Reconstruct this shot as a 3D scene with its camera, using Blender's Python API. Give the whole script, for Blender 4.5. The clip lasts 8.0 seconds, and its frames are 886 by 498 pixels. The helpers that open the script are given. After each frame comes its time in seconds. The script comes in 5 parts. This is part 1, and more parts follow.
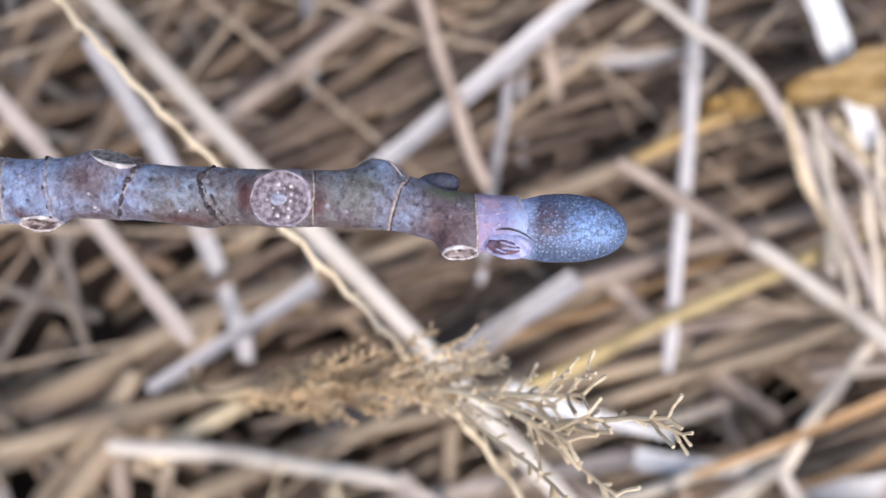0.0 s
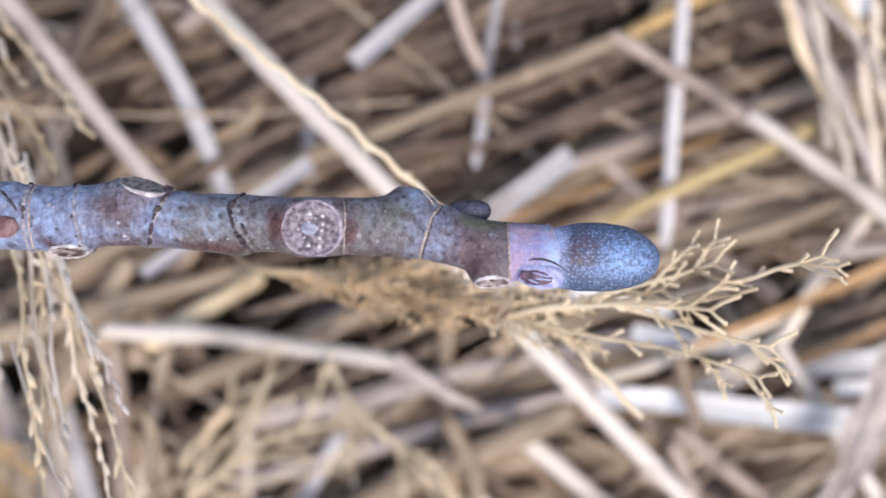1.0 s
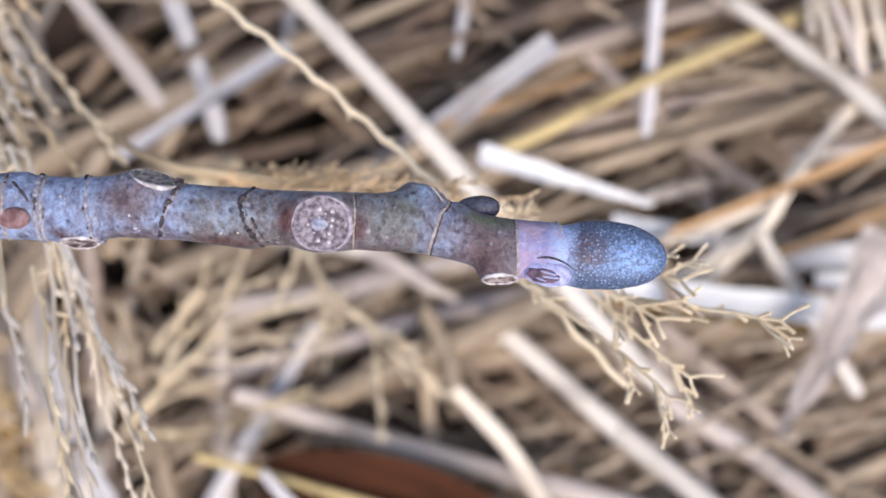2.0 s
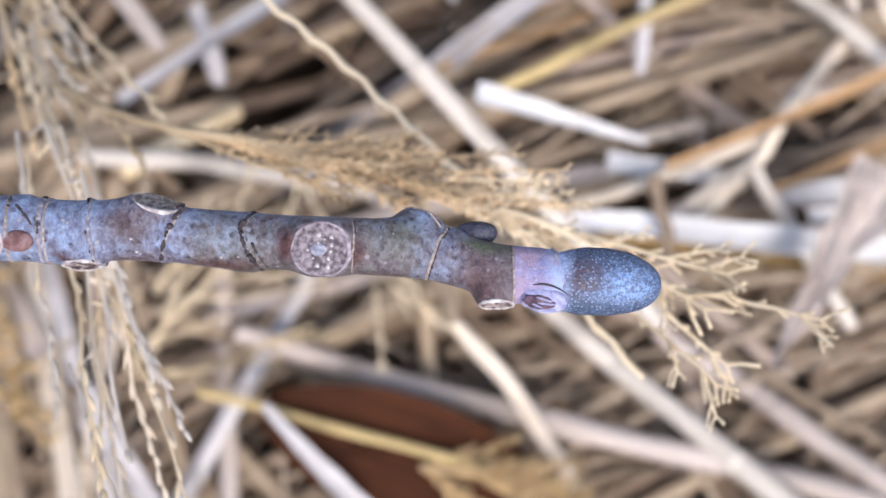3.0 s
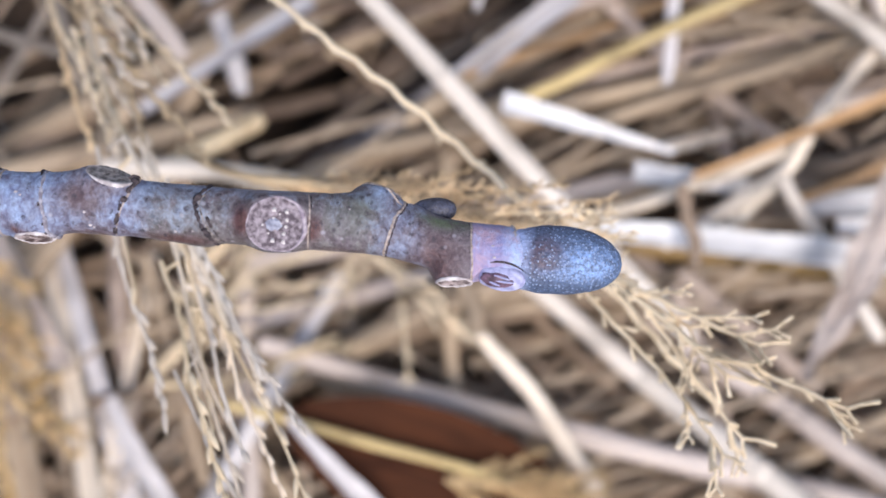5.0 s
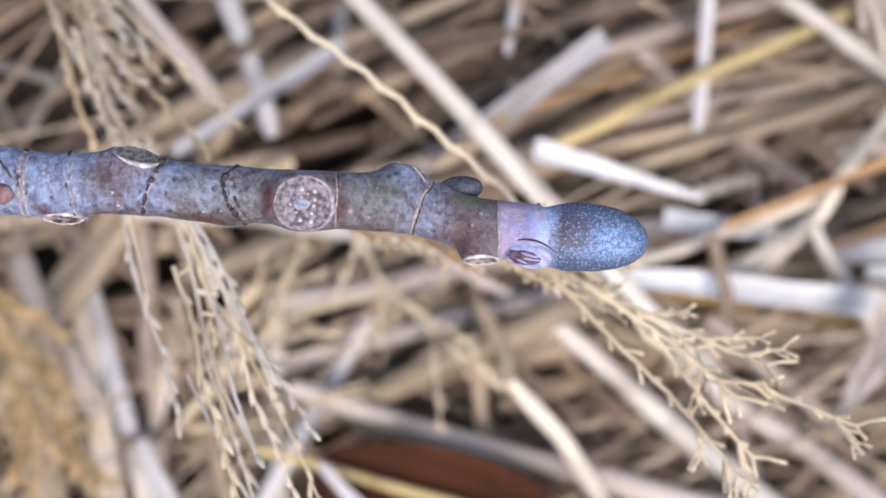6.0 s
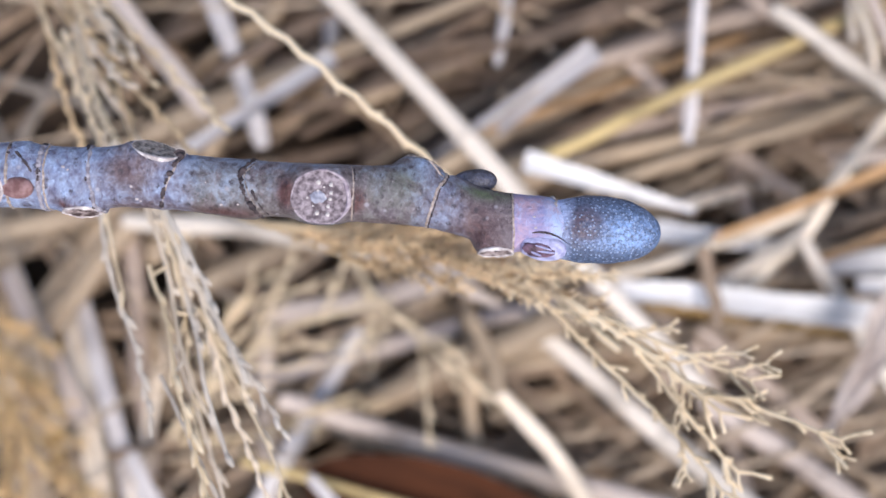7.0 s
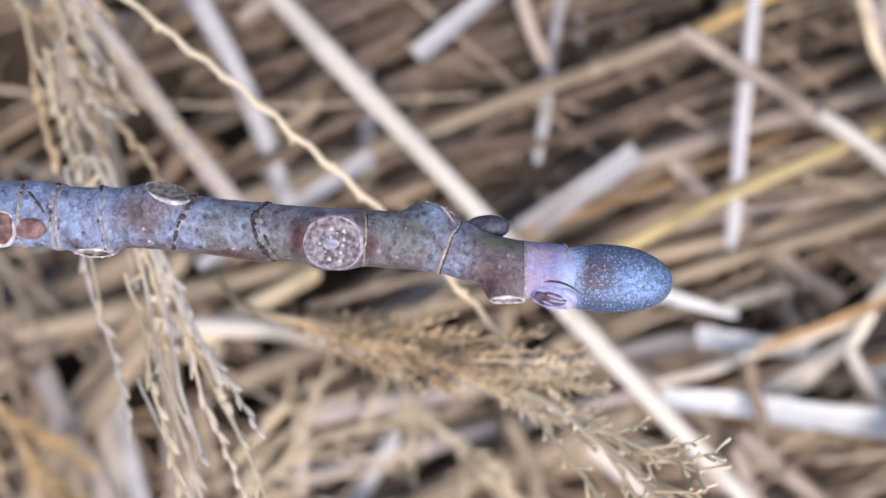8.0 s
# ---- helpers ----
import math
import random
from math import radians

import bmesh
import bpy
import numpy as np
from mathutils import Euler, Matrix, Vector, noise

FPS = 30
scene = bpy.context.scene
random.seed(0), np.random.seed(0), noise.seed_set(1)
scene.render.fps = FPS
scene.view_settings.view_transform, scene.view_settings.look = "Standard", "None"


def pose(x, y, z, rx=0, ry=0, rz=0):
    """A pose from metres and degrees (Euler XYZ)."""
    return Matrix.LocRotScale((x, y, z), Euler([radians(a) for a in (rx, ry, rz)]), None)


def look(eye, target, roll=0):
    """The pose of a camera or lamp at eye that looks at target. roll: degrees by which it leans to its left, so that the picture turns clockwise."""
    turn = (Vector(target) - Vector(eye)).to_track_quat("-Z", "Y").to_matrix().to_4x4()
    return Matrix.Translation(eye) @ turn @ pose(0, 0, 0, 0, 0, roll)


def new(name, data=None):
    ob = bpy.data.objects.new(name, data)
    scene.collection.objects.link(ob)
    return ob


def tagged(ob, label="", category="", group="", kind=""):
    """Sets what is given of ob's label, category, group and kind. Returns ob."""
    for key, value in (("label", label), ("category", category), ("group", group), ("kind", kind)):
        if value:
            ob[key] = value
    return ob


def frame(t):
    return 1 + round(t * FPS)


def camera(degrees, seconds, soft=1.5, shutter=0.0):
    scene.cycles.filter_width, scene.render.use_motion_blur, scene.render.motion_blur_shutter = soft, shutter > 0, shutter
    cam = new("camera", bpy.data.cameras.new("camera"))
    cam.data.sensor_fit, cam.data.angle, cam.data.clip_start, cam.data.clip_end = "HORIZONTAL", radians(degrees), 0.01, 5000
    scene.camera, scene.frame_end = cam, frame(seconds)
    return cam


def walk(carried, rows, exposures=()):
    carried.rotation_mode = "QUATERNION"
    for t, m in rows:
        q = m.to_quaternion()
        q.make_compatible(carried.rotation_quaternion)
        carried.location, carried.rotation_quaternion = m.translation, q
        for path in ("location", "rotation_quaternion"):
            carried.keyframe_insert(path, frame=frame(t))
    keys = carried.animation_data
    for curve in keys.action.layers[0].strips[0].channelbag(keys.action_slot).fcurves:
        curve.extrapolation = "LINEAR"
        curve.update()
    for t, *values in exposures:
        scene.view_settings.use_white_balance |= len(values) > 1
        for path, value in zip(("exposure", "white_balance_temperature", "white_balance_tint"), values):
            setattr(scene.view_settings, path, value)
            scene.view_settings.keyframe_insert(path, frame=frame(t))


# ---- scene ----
# ---- camera: carried slowly along over the thatch, close to the held twig ----
cam = camera(38.5, 8.0, soft=1.35)
cam.data.dof.use_dof = True
cam.data.dof.focus_distance = 0.111
cam.data.dof.aperture_fstop = 25.0
PATH = [
    (0, 0.00000, 0.00000, 0.30209, 0.00, -0.00, 0.00),
    (0.5, 0.00132, -0.01215, 0.30078, -0.10, -0.20, -0.25),
    (1, 0.00080, -0.02656, 0.30073, -0.05, -0.04, -0.65),
    (1.5, 0.00501, -0.04323, 0.29311, -0.02, -0.10, -0.02),
    (2, 0.00578, -0.05106, 0.29764, -0.11, 0.01, 0.13),
    (2.2, 0.00586, -0.05361, 0.29481, -0.17, -0.14, -0.31),
    (3.3, 0.00535, -0.06796, 0.30270, 0.07, -0.01, -0.32),
    (3.5, 0.00417, -0.06856, 0.30257, 0.08, 0.12, -0.74),
    (4, 0.00133, -0.06646, 0.30084, 0.02, -0.02, -0.54),
    (4.2, 0.00123, -0.06465, 0.30053, 0.05, 0.10, -0.38),
    (5.3, 0.00090, -0.06191, 0.29873, 0.05, 0.10, -0.16),
    (5.5, -0.00135, -0.05984, 0.29898, -0.25, -0.12, 0.04),
    (6, -0.00575, -0.05304, 0.29999, 0.04, 0.06, 0.05),
    (6.5, -0.00372, -0.05510, 0.30026, 0.25, 0.29, -0.12),
    (7, -0.00332, -0.05098, 0.29962, 0.15, 0.11, -0.01),
    (7.5, -0.00638, -0.03293, 0.29781, -0.03, 0.08, -0.86),
    (8, -0.01202, -0.02722, 0.29620, -0.07, 0.10, 0.22),
]
walk(cam, [(t, pose(x, y, z, rx, ry, rz)) for t, x, y, z, rx, ry, rz in PATH])

# ---- light: bright overcast sky ----
SUN_UP, SUN_ROUND = radians(62), radians(150)
sky_world = bpy.data.worlds.new("sky")
scene.world = sky_world
sky_world.use_nodes = True
nt = sky_world.node_tree
sky = nt.nodes.new("ShaderNodeTexSky")
sky.sky_type = "NISHITA"
sky.sun_disc = False
sky.sun_elevation, sky.sun_rotation = SUN_UP, SUN_ROUND
sky.dust_density, sky.air_density = 2.2, 1.0
nt.links.new(sky.outputs[0], nt.nodes["Background"].inputs[0])
nt.nodes["Background"].inputs[1].default_value = 0.15
sun = new("sun", bpy.data.lights.new("sun", "SUN"))
sun.data.energy, sun.data.angle, sun.data.color = 2.0, radians(26), (1.0, 0.935, 0.88)
sun_from = Vector((math.sin(SUN_ROUND) * math.cos(SUN_UP), math.cos(SUN_ROUND) * math.cos(SUN_UP), math.sin(SUN_UP)))
sun.matrix_world = look(sun_from * 5, (0, 0, 0))
scene.view_settings.exposure = 0.50

MM = 0.001
TAU = 2 * math.pi


# ---- materials ----
def graph(name):
    m = bpy.data.materials.new(name)
    m.use_nodes = True
    t = m.node_tree
    return m, t, t.nodes["Principled BSDF"]


def node(t, kind, links=None, **values):
    n = t.nodes.new(kind)
    for key, v in values.items():
        n.inputs[key.replace("_", " ")].default_value = v
    for key, socket in (links or {}).items():
        t.links.new(socket, n.inputs[key])
    return n


def mix(t, a, b, fac, how="MIX"):
    n = t.nodes.new("ShaderNodeMix")
    n.data_type, n.blend_type = "RGBA", how
    for socket, v in ((n.inputs[0], fac), (n.inputs[6], a), (n.inputs[7], b)):
        if isinstance(v, (int, float)):
            socket.default_value = v
        elif isinstance(v, tuple):
            socket.default_value = (*v, 1) if len(v) == 3 else v
        else:
            t.links.new(v, socket)
    return n.outputs[2]


def ramp(t, value, lo, hi):
    n = t.nodes.new("ShaderNodeMapRange")
    n.inputs[1].default_value, n.inputs[2].default_value = lo, hi
    t.links.new(value, n.inputs[0])
    return n.outputs[0]


def stretched(t, scale, coord="Object"):
    c = t.nodes.new("ShaderNodeTexCoord")
    m = t.nodes.new("ShaderNodeMapping")
    m.inputs["Scale"].default_value = scale
    t.links.new(c.outputs[coord], m.inputs[0])
    return m.outputs[0]


def straw(name, pale, deep, rough=0.5, along=True):
    """Dry grass: fibres along the stem, blotches of weathering, a shade of its own for every stem."""
    m, t, b = graph(name)
    fibre = node(t, "ShaderNodeTexNoise", {"Vector": stretched(t, (25, 1400, 1400) if along else (300, 300, 300))}, Scale=1.0, Detail=4.0)
    blotch = node(t, "ShaderNodeTexNoise", {"Vector": stretched(t, (60, 160, 160))}, Scale=1.0, Detail=3.0)
    c = mix(t, pale, deep, ramp(t, fibre.outputs[0], 0.38, 0.68))
    c = mix(t, c, tuple(v * 0.62 for v in deep), ramp(t, blotch.outputs[0], 0.54, 0.80))
    if along:
        own = t.nodes.new("ShaderNodeObjectInfo").outputs["Random"]
    else:
        own = t.nodes.new("ShaderNodeNewGeometry").outputs["Random Per Island"]
    hue = node(t, "ShaderNodeHueSaturation", {"Color": c})
    for key, lo, hi in (("Value", 0.8, 1.2) if along else ("Value", 0.86, 1.14),):
        r = t.nodes.new("ShaderNodeMapRange")
        r.inputs[3].default_value, r.inputs[4].default_value = lo, hi
        t.links.new(own, r.inputs[0])
        t.links.new(r.outputs[0], hue.inputs[key])
    t.links.new(hue.outputs[0], b.inputs["Base Color"])
    b.inputs["Roughness"].default_value = rough
    bump = node(t, "ShaderNodeBump", {"Height": fibre.outputs[0]}, Strength=0.35, Distance=0.0003)
    t.links.new(bump.outputs[0], b.inputs["Normal"])
    return m


CREAM = straw("cream_straw", (0.68, 0.595, 0.50), (0.47, 0.39, 0.30))
BLEACH = straw("ivory_straw", (0.70, 0.62, 0.54), (0.53, 0.45, 0.375), 0.5)
WHITE = straw("bleached_straw", (0.76, 0.735, 0.725), (0.62, 0.59, 0.575), 0.5)
PALE = straw("grey_white_straw", (0.59, 0.55, 0.545), (0.43, 0.39, 0.38), 0.45)
GREY = straw("dull_grey_straw", (0.44, 0.415, 0.42), (0.32, 0.29, 0.29), 0.5)
PALEPINK = straw("weathered_pinkish_straw", (0.54, 0.455, 0.405), (0.36, 0.285, 0.245))
PINK = straw("pinkish_brown_straw", (0.42, 0.325, 0.265), (0.27, 0.195, 0.15))
TAN = straw("tan_straw", (0.39, 0.295, 0.20), (0.245, 0.168, 0.105))
BROWN = straw("brown_straw", (0.24, 0.165, 0.11), (0.14, 0.09, 0.056))
YELLOW = straw("yellow_straw", (0.60, 0.45, 0.21), (0.43, 0.305, 0.125))
YELLOWP = straw("pale_yellow_straw", (0.74, 0.60, 0.39), (0.54, 0.40, 0.24))
ORANGEY = straw("amber_straw", (0.54, 0.36, 0.15), (0.38, 0.23, 0.08))
ORANGE = straw("orange_brown_straw", (0.45, 0.265, 0.12), (0.30, 0.165, 0.07))
OCHRE = straw("ochre_straw", (0.40, 0.25, 0.085), (0.25, 0.145, 0.045))
SEED = straw("panicle_straw", (0.84, 0.69, 0.49), (0.64, 0.49, 0.31), 0.6)
HAY = straw("hay_coloured_straw", (0.84, 0.72, 0.58), (0.64, 0.52, 0.40), 0.6)
SEEDDEEP = straw("ochre_panicle_straw", (0.70, 0.52, 0.32), (0.50, 0.355, 0.21), 0.6)
GOLD = straw("golden_panicle_straw", (0.66, 0.47, 0.25), (0.46, 0.30, 0.14), 0.6)
LEAF = straw("red_brown_leaf", (0.088, 0.030, 0.013), (0.046, 0.017, 0.009), 0.9)
LEAF.node_tree.nodes["Principled BSDF"].inputs["Specular IOR Level"].default_value = 0.15
LITTER = straw("mixed_straw", (0.295, 0.207, 0.142), (0.18, 0.122, 0.078), 0.6, along=False)
LITTERGREY = straw("greyish_mixed_straw", (0.26, 0.222, 0.19), (0.15, 0.124, 0.106), 0.6, along=False)
LITTERBROWN = straw("brown_mixed_straw", (0.165, 0.110, 0.076), (0.095, 0.062, 0.041), 0.6, along=False)
FINE = straw("thin_pale_straw", (0.42, 0.325, 0.235), (0.28, 0.205, 0.14), 0.6, along=False)


def soil():
    m, t, b = graph("dark_soil")
    n = node(t, "ShaderNodeTexNoise", {"Vector": stretched(t, (90, 90, 90))}, Scale=1.0, Detail=6.0)
    far = node(t, "ShaderNodeTexNoise", {"Vector": stretched(t, (9, 26, 9))}, Scale=1.0, Detail=8.0, Roughness=0.75)
    c = mix(t, (0.028, 0.018, 0.012), (0.075, 0.048, 0.031), ramp(t, n.outputs[0], 0.35, 0.7))
    c = mix(t, c, (0.085, 0.058, 0.036), ramp(t, far.outputs[0], 0.52, 0.7))
    t.links.new(c, b.inputs["Base Color"])
    b.inputs["Roughness"].default_value = 0.9
    bump = node(t, "ShaderNodeBump", {"Height": n.outputs[0]}, Strength=0.8, Distance=0.004)
    t.links.new(bump.outputs[0], b.inputs["Normal"])
    return m


SOIL = soil()


def maths(t, how, a, b, clamp=True):
    n = t.nodes.new("ShaderNodeMath")
    n.operation, n.use_clamp = how, clamp
    for socket, v in zip(n.inputs, (a, b)):
        if isinstance(v, (int, float)):
            socket.default_value = v
        else:
            t.links.new(v, socket)
    return n.outputs[0]


def marks(t, name):
    at = t.nodes.new("ShaderNodeAttribute")
    at.attribute_name = name
    sep = t.nodes.new("ShaderNodeSeparateColor")
    t.links.new(at.outputs["Color"], sep.inputs[0])
    return sep.outputs[0], sep.outputs[1], sep.outputs[2], at.outputs["Alpha"]


def bark():
    """Twig bark: mauve and olive skin under a patchy waxy bluish bloom that also carries painted sky sheen, pitted
    dark, with pale pores; the attributes say where.
    """
    m, t, b = graph("twig_bark")
    bloom_sheen, green, red, lilac = marks(t, "skin")
    olive, lip, _, _ = marks(t, "tone")
    big = node(t, "ShaderNodeTexNoise", {"Vector": stretched(t, (520, 420, 420))}, Scale=1.0, Detail=8.0, Roughness=0.68, Distortion=0.6).outputs[0]
    mid = node(t, "ShaderNodeTexNoise", {"Vector": stretched(t, (1500, 1150, 1150))}, Scale=1.0, Detail=5.0, Roughness=0.7, Distortion=0.4).outputs[0]
    fine = node(t, "ShaderNodeTexNoise", {"Vector": stretched(t, (3600, 3000, 3000))}, Scale=1.0, Detail=4.0, Roughness=0.7).outputs[0]
    c = mix(t, (0.090, 0.060, 0.077), (0.205, 0.172, 0.195), ramp(t, mid, 0.34, 0.66))
    grey = mix(t, (0.094, 0.098, 0.084), (0.240, 0.250, 0.232), ramp(t, mid, 0.34, 0.64))
    c = mix(t, c, grey, maths(t, "MULTIPLY", olive, ramp(t, big, 0.36, 0.56)))
    c = mix(t, c, (0.35, 0.31, 0.34), mottle(t, fine, 0.54, 0.74, 0.75))
    c = mix(t, c, (0.045, 0.028, 0.036), mottle(t, fine, 0.42, 0.26, 0.8))
    wax_sheen = maths(t, "SUBTRACT", maths(t, "ADD", maths(t, "MULTIPLY", ramp(t, big, 0.30, 0.70), 0.8, False), maths(t, "ADD", bloom_sheen, maths(t, "MULTIPLY", mid, 0.8, False), False), False), 1.08)
    # the bright end of this blue also stands in for sky highlights
    c = mix(t, c, mix(t, (0.125, 0.145, 0.285), (0.43, 0.55, 0.79), ramp(t, mid, 0.30, 0.70)), wax_sheen)
    c = mix(t, c, (0.12, 0.16, 0.085), maths(t, "MULTIPLY", green, ramp(t, mid, 0.25, 0.55)))
    c = mix(t, c, mix(t, (0.062, 0.022, 0.022), (0.145, 0.062, 0.060), ramp(t, mid, 0.4, 0.65)), maths(t, "MULTIPLY", red, ramp(t, big, 0.25, 0.50)))
    pits = node(t, "ShaderNodeTexVoronoi", {"Vector": stretched(t, (1150, 1000, 1000))}, Scale=1.0, Randomness=1.0)
    shown = maths(t, "MULTIPLY", mottle(t, pits.outputs["Distance"], 0.34, 0.18, 0.85), ramp(t, fine, 0.44, 0.52))
    c = mix(t, c, (0.042, 0.030, 0.042), shown)
    pores = node(t, "ShaderNodeTexVoronoi", {"Vector": stretched(t, (520, 520, 520))}, Scale=1.0, Randomness=1.0)
    c = mix(t, c, (0.42, 0.40, 0.45), mottle(t, pores.outputs["Distance"], 0.14, 0.06, 0.6))
    col = mix(t, (0.27, 0.27, 0.52), (0.50, 0.345, 0.455), ramp(t, big, 0.40, 0.62))
    col = mix(t, col, (0.44, 0.47, 0.74), ramp(t, mid, 0.50, 0.72))
    col = mix(t, col, (0.17, 0.13, 0.25), mottle(t, fine, 0.44, 0.28, 0.6))
    col = mix(t, col, (0.42, 0.53, 0.82), maths(t, "MULTIPLY", lip, ramp(t, mid, 0.30, 0.55)))
    c = mix(t, c, col, lilac)
    t.links.new(c, b.inputs["Base Color"])
    b.inputs["Roughness"].default_value = 0.42
    height = maths(t, "ADD", mid, maths(t, "MULTIPLY", fine, 0.5, False), False)
    bump = node(t, "ShaderNodeBump", {"Height": height}, Strength=0.9, Distance=0.0003)
    t.links.new(bump.outputs[0], b.inputs["Normal"])
    return m


def mottle(t, value, lo, hi, most):
    n = t.nodes.new("ShaderNodeMapRange")
    n.inputs[1].default_value, n.inputs[2].default_value, n.inputs[4].default_value = lo, hi, most
    t.links.new(value, n.inputs[0])
    return n.outputs[0]


def bud_skin(name, dark, bloom_sheen, dot, dots_scale, brown, base=(0.40, 0.48, 0.76)):
    """Bud scales: slate skin with a bloom and painted sky sheen where the attribute says, brown where it is rubbed,
    speckled with pale dots.
    """
    m, t, b = graph(name)
    wax_sheen, rubbed, foot, _ = marks(t, "skin")
    big = node(t, "ShaderNodeTexNoise", {"Vector": stretched(t, (420, 700, 420))}, Scale=1.0, Detail=6.0, Roughness=0.72).outputs[0]
    mid = node(t, "ShaderNodeTexNoise", {"Vector": stretched(t, (1500, 1500, 1500))}, Scale=1.0, Detail=4.0, Roughness=0.7).outputs[0]
    fine = node(t, "ShaderNodeTexNoise", {"Vector": stretched(t, (4200, 4200, 4200))}, Scale=1.0, Detail=3.0).outputs[0]
    c = mix(t, dark, bloom_sheen, maths(t, "MULTIPLY", wax_sheen, ramp(t, mid, 0.28, 0.62)))
    c = mix(t, c, brown, maths(t, "MULTIPLY", rubbed, ramp(t, big, 0.28, 0.52)))
    c = mix(t, c, tuple(v * 0.45 for v in dark), mottle(t, fine, 0.55, 0.32, 0.75))
    v = node(t, "ShaderNodeTexVoronoi", {"Vector": stretched(t, (dots_scale,) * 3)}, Scale=1.0, Randomness=0.85)
    c = mix(t, dot, c, ramp(t, v.outputs["Distance"], 0.15, 0.36))
    c = mix(t, c, base, maths(t, "MULTIPLY", foot, ramp(t, mid, 0.32, 0.5)))
    t.links.new(c, b.inputs["Base Color"])
    b.inputs["Roughness"].default_value = 0.5
    bump = node(t, "ShaderNodeBump", {"Height": v.outputs["Distance"]}, Strength=0.5, Distance=-0.00018)
    t.links.new(bump.outputs[0], b.inputs["Normal"])
    return m


def mottled(name, a, b2, scale, rough=0.7):
    m, t, b = graph(name)
    n = node(t, "ShaderNodeTexNoise", {"Vector": stretched(t, (scale,) * 3)}, Scale=1.0, Detail=4.0)
    t.links.new(mix(t, a, b2, ramp(t, n.outputs[0], 0.38, 0.64)), b.inputs["Base Color"])
    b.inputs["Roughness"].default_value = rough
    bump = node(t, "ShaderNodeBump", {"Height": n.outputs[0]}, Strength=0.6, Distance=0.0002)
    t.links.new(bump.outputs[0], b.inputs["Normal"])
    return m


BARK = bark()
BUD = bud_skin("blue_grey_bud_scale", (0.060, 0.080, 0.140), (0.27, 0.44, 0.82), (0.24, 0.31, 0.48), 3300, (0.10, 0.066, 0.090))
BUDDARK = bud_skin("dark_slate_bud_scale", (0.048, 0.046, 0.064), (0.20, 0.22, 0.36), (0.085, 0.085, 0.12), 2300, (0.05, 0.04, 0.05))
BUDRED = mottled("reddish_bud_scale", (0.14, 0.062, 0.060), (0.29, 0.17, 0.17), 1400)
LILAC = mottled("lilac_bud_rim", (0.27, 0.27, 0.46), (0.50, 0.50, 0.72), 1800, 0.5)
PLUM = mottled("plum_bud_heart", (0.035, 0.012, 0.026), (0.18, 0.10, 0.15), 1900, 0.5)
SCAR = mottled("corky_leaf_scar", (0.085, 0.062, 0.075), (0.33, 0.275, 0.305), 2300, 0.8)
SCARBLUE = mottled("bluish_corky_bloom", (0.19, 0.19, 0.25), (0.36, 0.37, 0.45), 2300, 0.8)
SCARDIM = mottled("weathered_leaf_scar", (0.10, 0.083, 0.078), (0.36, 0.31, 0.29), 2600, 0.8)
SCARPIT = mottled("pitted_leaf_scar", (0.06, 0.035, 0.035), (0.46, 0.37, 0.36), 1500, 0.8)
SCARBROWN = mottled("brown_leaf_scar", (0.085, 0.042, 0.035), (0.22, 0.13, 0.11), 1500, 0.8)
SCARPALE = mottled("pale_cork_rim", (0.27, 0.205, 0.175), (0.50, 0.42, 0.38), 2600, 0.8)
SCARBAND = mottled("greyish_cork_band", (0.19, 0.165, 0.20), (0.40, 0.38, 0.43), 1900, 0.8)
SCARRIM = mottled("lilac_cork_rim", (0.24, 0.19, 0.235), (0.48, 0.41, 0.45), 1800, 0.8)
SCARWHITE = mottled("bleached_cork_rim", (0.40, 0.34, 0.34), (0.72, 0.66, 0.66), 1500, 0.8)
# for dark scar lines, and for the painted shadow beside the first ring
SCARDARK_SHADE = mottled("dark_cork_and_shade_line", (0.028, 0.020, 0.025), (0.085, 0.062, 0.066), 1500, 0.8)
DOT = mottled("bundle_scar_dot", (0.50, 0.45, 0.44), (0.80, 0.76, 0.74), 900, 0.7)


# ---- mesh helpers ----
def finish(name, bm, material, m=None, parent=None, smooth=True):
    me = bpy.data.meshes.new(name)
    bm.normal_update()
    bm.to_mesh(me)
    bm.free()
    me.materials.append(material)
    if smooth:
        me.polygons.foreach_set("use_smooth", [True] * len(me.polygons))
        me.set_sharp_from_angle(angle=radians(55))
    ob = new(name, me)
    if parent:
        ob.parent = parent
    if m is not None:
        ob.matrix_basis = m
    return ob


def part(name, bm, material, parent, label="", m=None):
    ob = finish(name, bm, material, m, parent)
    return tagged(ob, label) if label else ob


def tube(bm, points, radii, sides=8, cap=True, flat=1.0):
    """A tube round a line of points; flat squeezes it along its second axis."""
    rings = []
    count = len(points)
    up = Vector((0, 0, 1))
    for i, p in enumerate(points):
        d = (points[min(i + 1, count - 1)] - points[max(i - 1, 0)]).normalized()
        a = d.cross(up if abs(d.z) < 0.95 else Vector((0, 1, 0))).normalized()
        b = a.cross(d).normalized()
        r = radii[i] if hasattr(radii, "__len__") else radii
        rings.append([bm.verts.new(p + (a * math.cos(TAU * k / sides) + b * math.sin(TAU * k / sides) * flat) * r) for k in range(sides)])
    for lo, hi in zip(rings, rings[1:]):
        for k in range(sides):
            bm.faces.new((lo[k], lo[(k + 1) % sides], hi[(k + 1) % sides], hi[k]))
    if cap:
        bm.faces.new(rings[0][::-1])
        bm.faces.new(rings[-1])
    return rings


